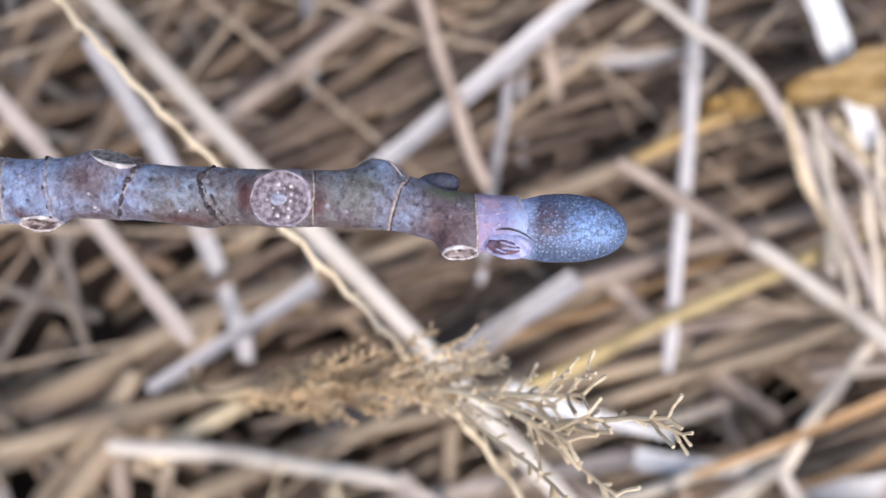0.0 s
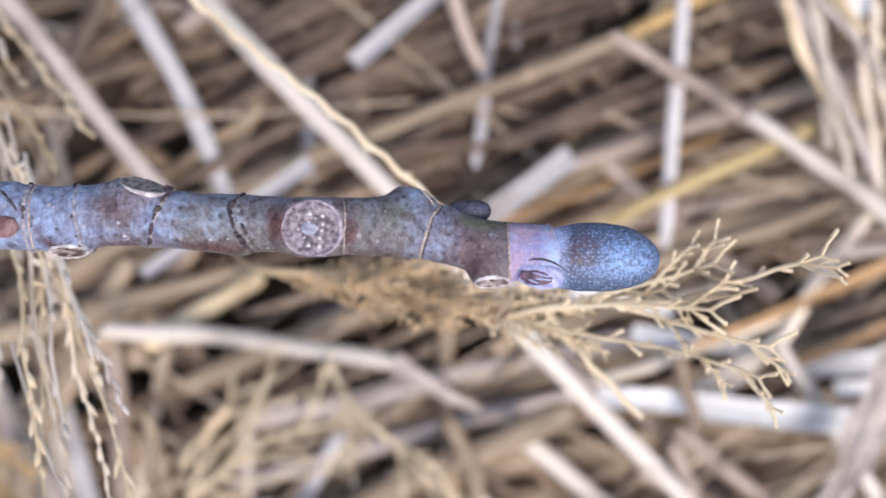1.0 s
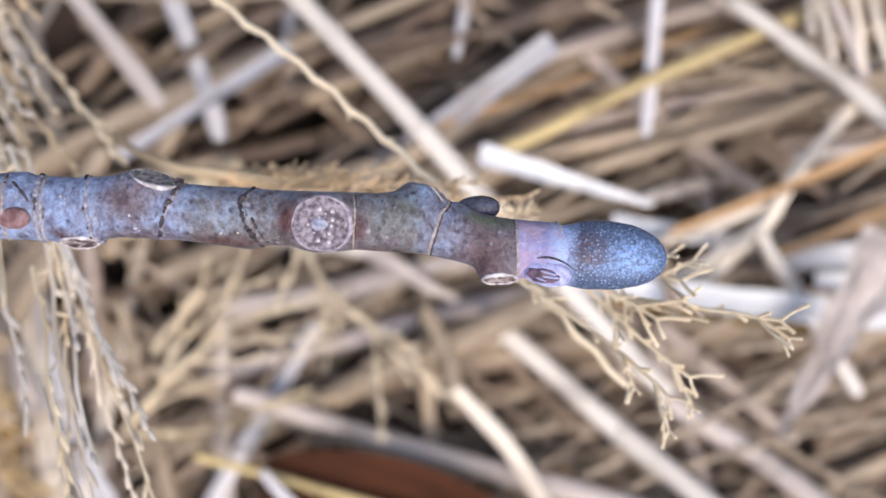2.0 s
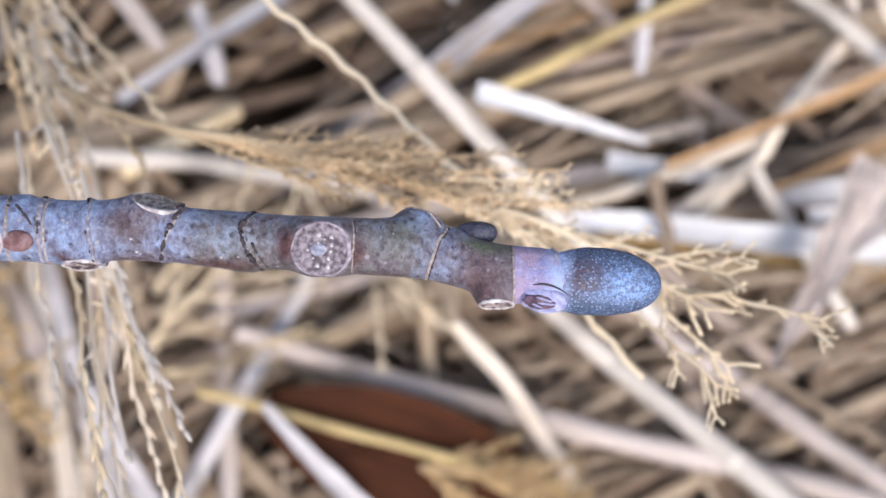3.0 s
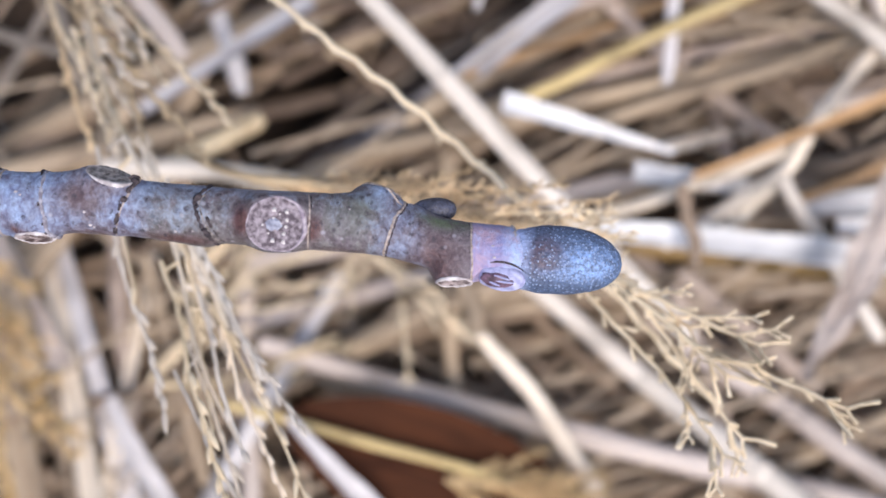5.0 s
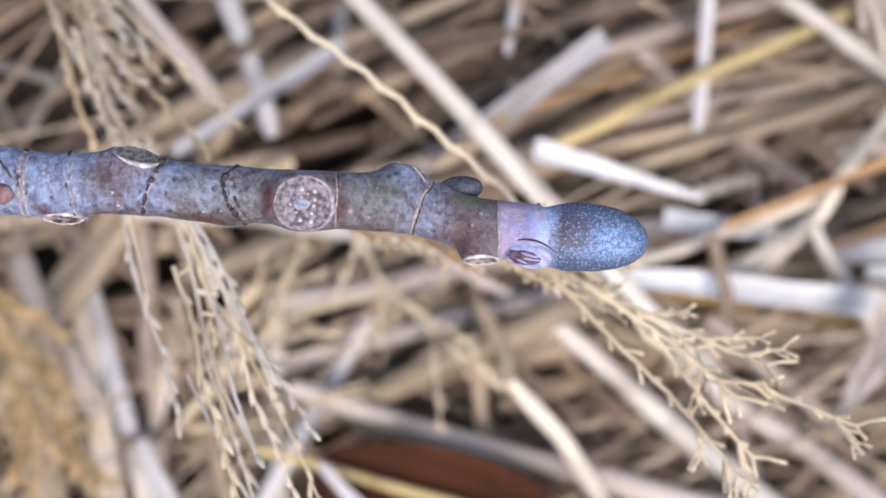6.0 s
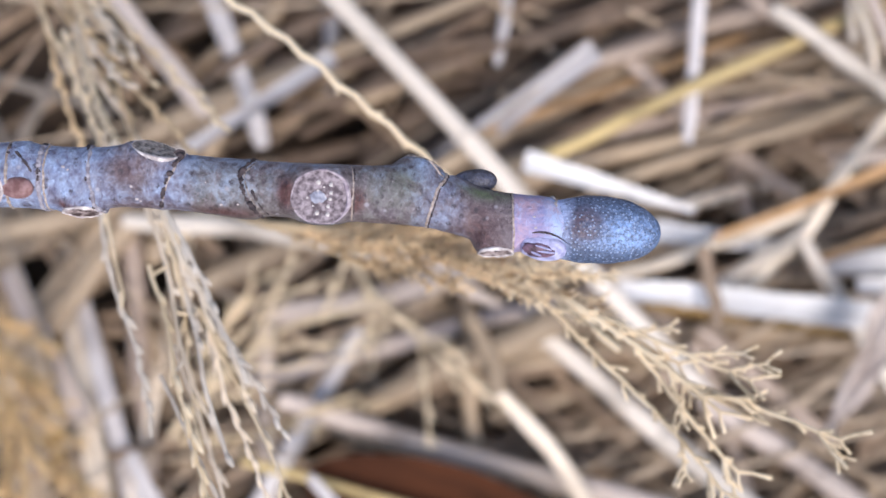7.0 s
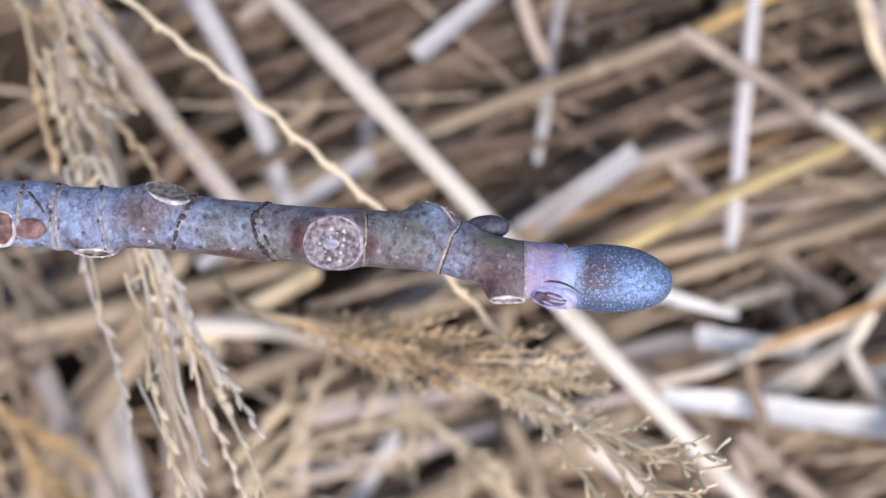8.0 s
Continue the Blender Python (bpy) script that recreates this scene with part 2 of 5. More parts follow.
def along(a, b):
    """The pose of a thing that lies from a to b (mm) with its length on x; and the length in metres."""
    a, b = Vector(a) * MM, Vector(b) * MM
    d = b - a
    x = d.normalized()
    y = Vector((0, 0, 1)).cross(x).normalized()
    z = x.cross(y)
    m = Matrix((x, y, z)).transposed().to_4x4()
    m.translation = a
    return m, d.length


rng = random.Random(7)
STEM_WORDS = {
    "dull_grey_straw": "dull grey dry grass stem in the thatch",
    "hay_coloured_straw": "hay-coloured dry grass stem in the thatch",
    "ivory_straw": "ivory white dry grass stem on the thatch",
    "cream_straw": "cream dry grass stem lying on the thatch", "bleached_straw": "bleached white dry grass stem on the thatch",
    "grey_white_straw": "pale grey dry grass stem on the thatch", "weathered_pinkish_straw": "weathered pinkish dry grass stem in the thatch",
    "pinkish_brown_straw": "pinkish brown dry grass stem in the thatch", "tan_straw": "tan dry grass stem lying in the thatch",
    "brown_straw": "brown weathered grass stem deep in the thatch", "yellow_straw": "straw yellow dry grass stem on the thatch",
    "pale_yellow_straw": "pale yellow dry grass stem on the thatch", "amber_straw": "amber dry grass stem lying in the thatch",
    "orange_brown_straw": "orange brown dry grass leaf on the thatch", "ochre_straw": "ochre dry grass leaf on the thatch",
}


def stem(a, b, w0, w1, bow, material, words=""):
    """A dry grass straw: slightly bent, tapering hollow internodes that meet in swollen nodes."""
    m, length = along(a, b)
    n = 18
    sag = rng.uniform(-0.6, 0.6) * MM
    phase = rng.uniform(0, 6)
    pts = [Vector((length * i / n, -bow * MM * 4 * (i / n) * (1 - i / n) + (0.22 * math.sin(i * 0.7 + phase) + 0.5 * math.sin(i * 0.27 + 2 * phase)) * MM, sag * math.sin(math.pi * i / n))) for i in range(n + 1)]
    radii = [0.5 * MM * (w0 + (w1 - w0) * i / n) * (1 + 0.07 * math.sin(i * 1.1 + phase)) * (0.72 if i in (0, n) else 1) for i in range(n + 1)]
    ob = new("dry_straw")
    ob.matrix_basis = m
    tagged(ob, words or STEM_WORDS[material.name], "straw", "straws of the thatch")
    joints = [0, rng.randint(5, 8), n] if length < 0.09 else [0, rng.randint(4, 6), rng.randint(11, 14), n]
    flat = rng.uniform(0.45, 0.95)
    for lo, hi in zip(joints, joints[1:]):
        bm = bmesh.new()
        tube(bm, pts[lo : hi + 1], radii[lo : hi + 1], 10, flat=flat, cap=False)
        for ring in (list(bm.verts)[:10] if lo == 0 else None, list(bm.verts)[-10:] if hi == n else None):
            if ring:
                bm.faces.new(ring)
        bm.faces.ensure_lookup_table()
        for f in [f for f in bm.faces if len(f.verts) > 4]:
            bmesh.ops.inset_region(bm, faces=[f], thickness=0.22 * min(w0, w1) * MM, depth=0)
            first = f.calc_center_median().x < pts[(lo + hi) // 2].x
            bmesh.ops.translate(bm, verts=f.verts, vec=Vector((0.8 * MM if first else -0.8 * MM, 0, 0)))
        part("internode", bm, material, ob)
    for i in joints[1:-1]:
        bm = bmesh.new()
        d = (pts[i + 1] - pts[i - 1]).normalized()
        tube(bm, [pts[i] + d * k * 0.5 * MM for k in (-2, -1, 0, 1, 2)], [radii[i] * q for q in (1.005, 1.05, 1.08, 1.04, 1.005)], 10, flat=flat, cap=False)
        part("node", bm, material, ob)
    return ob


def blade(a, b, w0, w1, bow, material, words=""):
    """A dry grass leaf: a long strip with a folded midrib, real thickness and curled edges."""
    m, length = along(a, b)
    bm = bmesh.new()
    n, across = 16, 6
    curl = rng.uniform(0.15, 0.4)
    grid = []
    for i in range(n + 1):
        s = i / n
        w = (w0 + (w1 - w0) * s) * 0.5 * MM * (1 + 0.05 * math.sin(i * 1.3))
        tw = 0.25 * math.sin(s * 3 + w0)
        row = []
        for j in range(across + 1):
            q = 2 * j / across - 1
            y, z = q * w, abs(q) ** 1.5 * w * curl
            row.append(Vector((length * s, y * math.cos(tw) - z * math.sin(tw) - bow * MM * 4 * s * (1 - s), y * math.sin(tw) + z * math.cos(tw) + 0.8 * MM * math.sin(s * 5))))
        grid.append(row)
    thick = Vector((0, 0, -0.35 * MM))
    top = [[bm.verts.new(p) for p in row] for row in grid]
    low = [[bm.verts.new(p + thick) for p in row] for row in grid]
    for i in range(n):
        for j in range(across):
            bm.faces.new((top[i][j], top[i + 1][j], top[i + 1][j + 1], top[i][j + 1]))
            bm.faces.new((low[i][j], low[i][j + 1], low[i + 1][j + 1], low[i + 1][j]))
        bm.faces.new((top[i][0], low[i][0], low[i + 1][0], top[i + 1][0]))
        bm.faces.new((top[i][across], top[i + 1][across], low[i + 1][across], low[i][across]))
    for i in (0, n):
        for j in range(across):
            q = (top[i][j], top[i][j + 1], low[i][j + 1], low[i][j])
            bm.faces.new(q if i == 0 else q[::-1])
    ob = new("grass_blade")
    ob.matrix_basis = m
    part("lamina", bm, material, ob)
    bm = bmesh.new()
    tube(bm, [row[across // 2] + Vector((0, 0, -0.1 * MM)) for row in grid], [0.05 * (w0 + (w1 - w0) * i / n) * MM + 0.12 * MM for i in range(n + 1)], 6)
    part("midrib", bm, material, ob)
    return tagged(ob, words or STEM_WORDS[material.name].replace("stem", "leaf blade"), "grass leaf", "leaf blades of the thatch")


def husk(bm, p, d, size):
    """One small knobbly seed husk at p, pointing along d."""
    return tube(bm, [p, p + d * size * 0.35, p + d * size * 0.8, p + d * size], [size * 0.13, size * 0.21, size * 0.18, size * 0.07], 5)


def twiglet(bm, p, d, length, r, knobs, r2, spread, size=1.2 * MM, reach=(0.8, 2.6), wander=0.10, first=0.2):
    """A thin panicle branch with short spurs that each end in a knob. Returns its points."""
    n = max(6, int(length / (2.5 * MM)))
    pts = [p.copy()]
    q = d.normalized()
    for i in range(n):
        q = (q + Vector((r2.uniform(-1, 1), r2.uniform(-1, 1), r2.uniform(-1, 1))) * wander).normalized()
        pts.append(pts[-1] + q * length / n)
    tube(bm, pts, [r * (1 - 0.5 * i / n) for i in range(n + 1)], 5)
    for k in range(knobs):
        s = r2.uniform(first, 1.0)
        i = min(int(s * n), n - 1)
        o = pts[i].lerp(pts[i + 1], s * n - i)
        axis = (pts[i + 1] - pts[i]).normalized()
        out = Vector((r2.uniform(-1, 1), r2.uniform(-1, 1), r2.uniform(-1, 1)))
        out = (out - axis * out.dot(axis)).normalized()
        spur = (axis * (1 - spread) + out * spread).normalized()
        far = r2.uniform(*reach) * size
        tube(bm, [o, o + spur * far * 0.5, o + spur * far], [r * 0.7, r * 0.6, r * 0.5], 4, cap=False)
        husk(bm, o + spur * far, spur, size * r2.uniform(0.5, 1.0))
    husk(bm, pts[-1], q, size)
    return pts


# ---- ground ----
bm = bmesh.new()
n = 60
rim = 60.0
steps = [-rim, -8, -2] + [-0.8 + 1.6 * i / n for i in range(n + 1)] + [2, 8, rim]
grid = [[bm.verts.new((x, y, -0.034 + (0.004 * noise.noise(Vector((x * 25, y * 25, 0))) if abs(x) < 0.9 and abs(y) < 0.9 else 0))) for y in steps] for x in steps]
for i in range(len(steps) - 1):
    for j in range(len(steps) - 1):
        bm.faces.new((grid[i][j], grid[i + 1][j], grid[i + 1][j + 1], grid[i][j + 1]))
tagged(finish("ground", bm, SOIL), "dark damp soil under dry grass thatch", "ground", kind="structure")


# ---- thatch too tangled to count ----
def litter(name, count, low, high, width, seed, material, reach, gaps, curve=0.006, thin_left=0.6):
    """A loose tangle of long dry stems, greyer and thinner on one side; thin spots are left where the soil shows through."""
    r2 = random.Random(seed)
    bm, greyer = bmesh.new(), bmesh.new()
    made = 0
    while made < count:
        x, y = r2.uniform(-reach, reach), r2.uniform(-reach - 0.03, reach - 0.03)
        weathered = x < -0.02 and y > -0.02
        if x < 0.0 and r2.random() < (0.9 if weathered else thin_left):
            continue
        if x > 0.0:
            a = r2.choice((r2.gauss(0.38, 0.16), r2.gauss(0.38, 0.16), r2.gauss(0.38, 0.25), r2.gauss(-0.75, 0.25)))
        else:
            a = r2.choice((r2.gauss(0.5, 0.3), r2.gauss(0.6, 0.3), r2.gauss(-0.9, 0.3), r2.uniform(0, 3.14)))
        length = r2.uniform(0.10, 0.30)
        d = Vector((math.cos(a), math.sin(a), r2.uniform(-0.05, 0.05)))
        c = Vector((x, y, r2.uniform(low, high)))
        bend = Vector((-d.y, d.x, 0)) * r2.uniform(-1, 1) * curve
        w = r2.uniform(*width)
        line = [c + d * length * (i / 6 - 0.5) + bend * (1 - (i / 3 - 1) ** 2) for i in range(7)]
        line = [Vector((p.x, p.y, max(p.z, -0.028))) for p in line]
        if any((p.x - gx) ** 2 + (p.y - gy) ** 2 < gr * gr for k in range(13) for p in [line[0].lerp(line[-1], k / 12)] for gx, gy, gr in gaps):
            continue
        tube(greyer if weathered and material is LITTER else bm, line, [w * (1 - 0.6 * (i / 6) ** 2) for i in range(7)], 5, flat=r2.uniform(0.35, 1.0))
        made += 1
    if material is LITTER:
        tagged(finish(name, greyer, LITTERGREY), "thin tangle of greyish dry grass over dark soil", "dry grass", kind="stuff")
    return tagged(finish(name, bm, material), "tangle of tan and brown dry grass over soil", "dry grass", kind="stuff")


GAPS = [(0.0289, 0.0259, 0.0076), (0.0017, 0.0053, 0.0055), (-0.1006, -0.0040, 0.0062), (-0.0196, -0.0077, 0.0048), (-0.1135, 0.0008, 0.0069), (-0.0355, -0.0243, 0.0117), (-0.0423, -0.0144, 0.0041), (-0.0937, -0.0138, 0.0083), (-0.1006, -0.0221, 0.0055), (-0.0311, 0.0154, 0.0028), (0.0834, -0.0307, 0.0069), (0.0980, -0.0968, 0.0055), (-0.0260, -0.0610, 0.0041), (0.0603, -0.0499, 0.0041), (-0.1156, 0.0049, 0.0110), (0.0851, -0.0346, 0.0055), (-0.0075, 0.0488, 0.0055), (-0.0367, -0.0388, 0.0041), (-0.0564, -0.0859, 0.0048), (-0.0729, -0.0681, 0.0041), (-0.0375, -0.0685, 0.0041), (0.0958, -0.0984, 0.0041), (-0.0756, -0.0193, 0.0041), (-0.0038, 0.0203, 0.0083), (0.0126, 0.0272, 0.0083), (0.0181, 0.0034, 0.0048), (-0.0432, -0.0016, 0.0041), (-0.0761, 0.0241, 0.0041), (-0.0798, -0.0082, 0.0055), (-0.0346, -0.0235, 0.0110), (-0.0984, -0.0024, 0.0048), (-0.0086, -0.0228, 0.0041), (-0.0881, -0.0235, 0.0055), (-0.0673, -0.0193, 0.0035)]
litter("grass_litter", 2050, -0.030, -0.008, (0.0009, 0.0022), 3, LITTER, 0.30, GAPS)
litter("grass_litter", 860, -0.014, 0.006, (0.0007, 0.0019), 5, LITTER, 0.28, GAPS)

litter("fine_grass_litter", 430, -0.006, 0.019, (0.0003, 0.0009), 9, FINE, 0.24, GAPS, 0.02)


def brown_litter(count, seed, across, along_y, height, width, heading):
    """Browner, more weathered stems that lie side by side among the lighter ones."""
    r2 = random.Random(seed)
    bm = bmesh.new()
    for k in range(count):
        c = Vector((r2.uniform(*across), r2.uniform(*along_y), r2.uniform(*height)))
        a = r2.gauss(*heading)
        d = Vector((math.cos(a), math.sin(a), r2.uniform(-0.06, 0.06)))
        length, w = r2.uniform(0.05, 0.13), r2.uniform(*width)
        bend = Vector((-d.y, d.x, 0)) * r2.uniform(-0.003, 0.003)
        line = [c + d * length * (i / 6 - 0.5) + bend * (1 - (i / 3 - 1) ** 2) for i in range(7)]
        tube(bm, [Vector((p.x, p.y, max(p.z, -0.028))) for p in line], [w * (1 - 0.5 * (i / 6) ** 2) for i in range(7)], 6, flat=r2.uniform(0.4, 1.0))
    return tagged(finish("grass_litter", bm, LITTERBROWN), "brown weathered dry grass lying side by side", "dry grass", kind="stuff")


brown_litter(170, 31, (-0.02, 0.11), (-0.005, 0.085), (-0.012, 0.011), (0.0009, 0.0021), (0.42, 0.13))
brown_litter(260, 32, (0.0, 0.14), (-0.02, 0.10), (-0.020, 0.000), (0.0016, 0.0042), (0.42, 0.22))


def wide_litter(name, count, seed, spread):
    """The same thatch going on all round, thinning out with distance."""
    r2 = random.Random(seed)
    bm = bmesh.new()
    for k in range(count):
        far, turn = 0.26 + abs(r2.gauss(0, spread)), r2.uniform(0, TAU)
        a = r2.choice((r2.gauss(0.4, 0.25), r2.gauss(-0.8, 0.3), r2.uniform(0, 3.14)))
        length, w = r2.uniform(0.12, 0.32), r2.uniform(0.0009, 0.0024)
        d = Vector((math.cos(a), math.sin(a), r2.uniform(-0.03, 0.03)))
        c = Vector((far * math.cos(turn), far * math.sin(turn) - 0.03, r2.uniform(-0.028, 0.004)))
        bend = Vector((-d.y, d.x, 0)) * r2.uniform(-0.012, 0.012)
        line = [c + d * length * (i / 4 - 0.5) + bend * (1 - (i / 2 - 1) ** 2) for i in range(5)]
        if min(math.hypot(p.x, p.y + 0.03) for p in line) < 0.20:
            continue
        tube(bm, [Vector((p.x, p.y, max(p.z, -0.030))) for p in line], [w * (1 - 0.6 * (i / 4) ** 2) for i in range(5)], 4, flat=r2.uniform(0.4, 1.0))
    return tagged(finish(name, bm, LITTER), "tangle of tan and brown dry grass over soil", "dry grass", kind="stuff")


wide_litter("grass_litter", 5200, 21, 0.45)
wide_litter("grass_litter", 6000, 22, 1.5)


def fallen_leaf(a, b, half):
    """A dead red-brown leaf lying on the litter, cupped along its midrib."""
    m, length = along(a, b)
    bm = bmesh.new()
    n, across = 18, 8
    top, low = [], []
    for i in range(n + 1):
        s = i / n
        w = half * MM * max(0.04, math.sin(math.pi * s) ** 0.6)
        row = [Vector((length * s, w * (2 * j / across - 1), w * 0.18 * (2 * j / across - 1) ** 2 + 0.5 * MM * math.sin(9 * s + j))) for j in range(across + 1)]
        top.append([bm.verts.new(p) for p in row])
        low.append([bm.verts.new(p - Vector((0, 0, 0.4 * MM))) for p in row])
    for i in range(n):
        for j in range(across):
            bm.faces.new((top[i][j], top[i + 1][j], top[i + 1][j + 1], top[i][j + 1]))
            bm.faces.new((low[i][j], low[i][j + 1], low[i + 1][j + 1], low[i + 1][j]))
        bm.faces.new((top[i][0], low[i][0], low[i + 1][0], top[i + 1][0]))
        bm.faces.new((top[i][across], top[i + 1][across], low[i + 1][across], low[i][across]))
    ob = new("fallen_leaf")
    ob.matrix_basis = m
    part("lamina", bm, LEAF, ob)
    tagged(ob, "dead red-brown leaf lying among dry grass", "leaf")
    bm = bmesh.new()
    tube(bm, [Vector((length * i / 10, 0, 0.3 * MM)) for i in range(11)], 0.5 * MM, 6)
    part("midrib", bm, LEAF, ob)


fallen_leaf((-34.3, -98.4, 26.0), (36.8, -127.0, 26.0), 14.5)

# ---- the stems and leaf blades of the thatch ----
stem((-83.5, 62.8, 34.0), (53.5, -82.7, 28.0), 4.30, 3.82, -0.7, BLEACH)
stem((57.6, 66.0, 25.0), (49.3, -27.0, 22.0), 3.75, 2.75, 0.3, PALE)
stem((39.2, 19.0, 27.0), (-46.8, -12.6, 6.8), 3.31, 3.80, 0.0, TAN)
stem((38.2, 19.4, 27.0), (69.9, -0.6, 26.0), 3.19, 3.94, 0.5, PINK)
stem((66.9, 1.6, 28.0), (105.3, -26.3, 26.0), 3.66, 4.43, 0.0, BLEACH)
stem((13.7, -32.0, 25.0), (92.8, 3.3, 24.0), 3.04, 3.05, 0.0, YELLOW)
stem((-0.5, -26.3, 12.0), (64.3, -2.1, 12.0), 2.04, 2.54, 0.0, ORANGE)
blade((-35.3, -50.4, -5.0), (29.4, -6.5, 22.0), 5.79, 5.13, 0.5, GREY)
blade((-18.5, 15.3, 14.0), (36.3, 61.3, 22.0), 4.36, 4.24, 0.5, PALE)
stem((-6.8, 60.2, 27.0), (10.6, 13.5, 14.5), 3.5, 3.2, 0.8, PINK)
stem((23.2, 48.9, 14.0), (29.6, 19.0, -1.1), 4.11, 3.41, 0.5, PINK)
stem((20.5, 52.0, 9.0), (18.3, 20.0, 5.0), 2.6, 2.4, 1.5, GREY)
stem((-1.0, 20.0, 7.0), (50.0, 55.8, 10.0), 3.3, 2.9, 0.0, TAN)
stem((15.8, 44.0, 9.0), (8.3, -8.0, 8.2), 2.7, 2.5, -0.5, GREY)
stem((8.2, 19.1, -1.4), (12.4, 8.7, 8.6), 4.27, 3.57, 0.0, PINK)
stem((-32.8, 80.9, 5.4), (-29.9, -13.0, -1.4), 3.97, 4.02, 0.0, GREY)
stem((-58.2, 23.9, 14.0), (-5.6, 61.1, 14.0), 4.36, 4.88, 0.0, PINK)
stem((-103.0, 41.6, 28.0), (-55.1, -20.6, 22.0), 3.7, 4.0, 0.5, PALEPINK)
stem((-78.6, 46.9, 22.0), (-46.7, -26.7, 3.0), 4.7, 4.3, -4.4, GREY)
blade((-66.3, -31.6, 17.0), (-28.1, -7.4, 19.0), 2.79, 3.97, 0.3, GREY)
blade((-116.0, -56.5, -6.0), (-95.1, -20.8, -18.0), 6.86, 6.86, 0.0, TAN)
stem((-82.5, -17.5, -17.0), (-41.5, 3.7, 8.7), 2.90, 2.62, -0.8, TAN)
stem((-108.3, -46.8, 14.0), (-41.9, -31.4, 2.0), 5.65, 4.62, 0.0, TAN)
stem((-74.6, -43.9, 19.0), (-9.5, -51.8, 19.0), 4.2, 3.9, -0.8, BLEACH)
blade((-10.5, -51.6, 19.5), (9.4, -63.0, 17.0), 4.8, 1.6, 0.7, PALEPINK)
blade((13.6, -31.5, 28.0), (51.5, -41.8, 22.0), 4.89, 1.25, 0.0, WHITE)
blade((42.4, -46.3, 22.0), (73.8, -50.1, 20.0), 4.75, 3.02, 0.0, WHITE)
blade((34.0, -59.1, 26.0), (54.1, -60.4, 28.0), 4.19, 5.38, 0.0, WHITE)
blade((54.2, -60.9, 30.0), (114.8, -66.3, 30.0), 5.34, 6.80, 0.5, WHITE)
stem((-23.2, -87.1, 14.0), (28.3, -61.5, 26.0), 6.13, 6.36, 0.0, TAN)
stem((33.0, -56.2, 24.0), (74.8, -42.5, 28.0), 2.45, 3.02, 0.0, HAY)
blade((53.0, -48.0, 33.0), (105.4, -26.5, 36.0), 1.41, 3.26, 0.4, ORANGE)
blade((75.3, -53.7, 22.0), (106.6, -41.8, 24.0), 1.73, 3.18, 0.0, ORANGE)
stem((49.7, -63.1, 20.0), (73.9, -45.1, 31.0), 2.49, 2.98, 0.0, BLEACH)
stem((72.8, -47.1, 31.0), (94.3, -19.8, 24.0), 3.10, 2.94, -0.4, HAY)
stem((72.3, -46.1, 29.0), (96.3, -83.1, 22.0), 3.37, 3.21, 0.5, BLEACH)
stem((13.8, -66.2, 18.0), (106.8, -140.4, 24.0), 4.26, 5.88, 0.5, BLEACH)
stem((1.8, -64.6, 22.0), (8.5, -81.6, 25.0), 3.70, 4.15, -0.5, TAN)
stem((7.9, -80.4, 25.0), (34.8, -117.7, 25.0), 3.17, 3.91, -1.0, HAY)
stem((-39.9, -83.8, 20.0), (71.7, -114.2, 20.0), 4.78, 5.29, 0.8, PALEPINK)
stem((-46.4, -95.2, 31.5), (32.4, -116.6, 30.0), 1.9, 2.5, 0.5, YELLOW)
blade((-31.5, -97.4, 36.0), (-10.7, -121.1, 34.0), 1.87, 5.19, 0.0, PALE)
blade((-71.7, -94.6, 24.0), (-58.0, -122.7, 22.0), 2.94, 5.43, 0.5, PALE)
blade((-101.5, -54.7, 14.0), (-85.0, -88.9, 14.0), 4.57, 5.59, 0.5, PALEPINK)
stem((22.1, -9.7, 14.0), (94.8, 10.7, 14.0), 4.78, 5.28, 0.0, PINK)
stem((-20.3, -41.4, 12.0), (125.8, -9.9, 12.0), 4.56, 5.32, 0.0, TAN)
stem((7.2, -29.4, 8.0), (120.5, -6.7, 8.0), 3.85, 3.85, 0.0, PINK)
stem((-7.8, -19.2, -15.6), (33.4, -1.5, 6.7), 5.21, 5.17, 0.0, BROWN)
stem((-59.2, -57.5, 8.0), (28.0, -24.4, 8.0), 5.65, 5.65, 0.0, TAN)
stem((22.0, 1.1, -11.8), (67.9, 18.5, 6.0), 5.17, 5.69, 0.0, BROWN)
stem((32.8, -35.7, 16.0), (113.0, -9.8, 16.0), 3.51, 4.27, 0.0, TAN)
stem((84.6, -26.7, -2.0), (139.5, -19.0, 10.0), 3.33, 3.84, 0.0, PINK)
stem((14.7, -12.9, 10.0), (80.0, 14.5, 10.0), 4.36, 4.36, 0.0, BROWN)
stem((-23.1, -24.2, -8.5), (82.4, 15.7, 6.7), 4.97, 5.20, 0.0, BROWN)
stem((-36.6, -14.8, -10.6), (29.3, 16.6, 4.7), 5.27, 5.23, 0.0, BROWN)
stem((-32.2, -47.8, 5.9), (19.0, -28.4, 14.0), 4.72, 5.14, 0.0, TAN)
stem((-8.1, -34.3, 13.0), (57.6, 2.8, 6.3), 4.64, 5.77, 0.0, TAN)
stem((0.2, -37.7, 8.0), (150.0, -1.8, 8.0), 5.25, 5.77, 0.0, TAN)
stem((56.4, -7.8, 4.0), (69.8, -49.1, 4.0), 3.68, 3.42, 0.0, PINK)
stem((-3.4, -38.5, 8.0), (112.4, 15.4, 8.0), 5.76, 6.03, 0.0, BROWN)
stem((12.1, -50.6, 10.0), (74.7, -29.0, -2.0), 5.72, 5.98, 0.0, TAN)
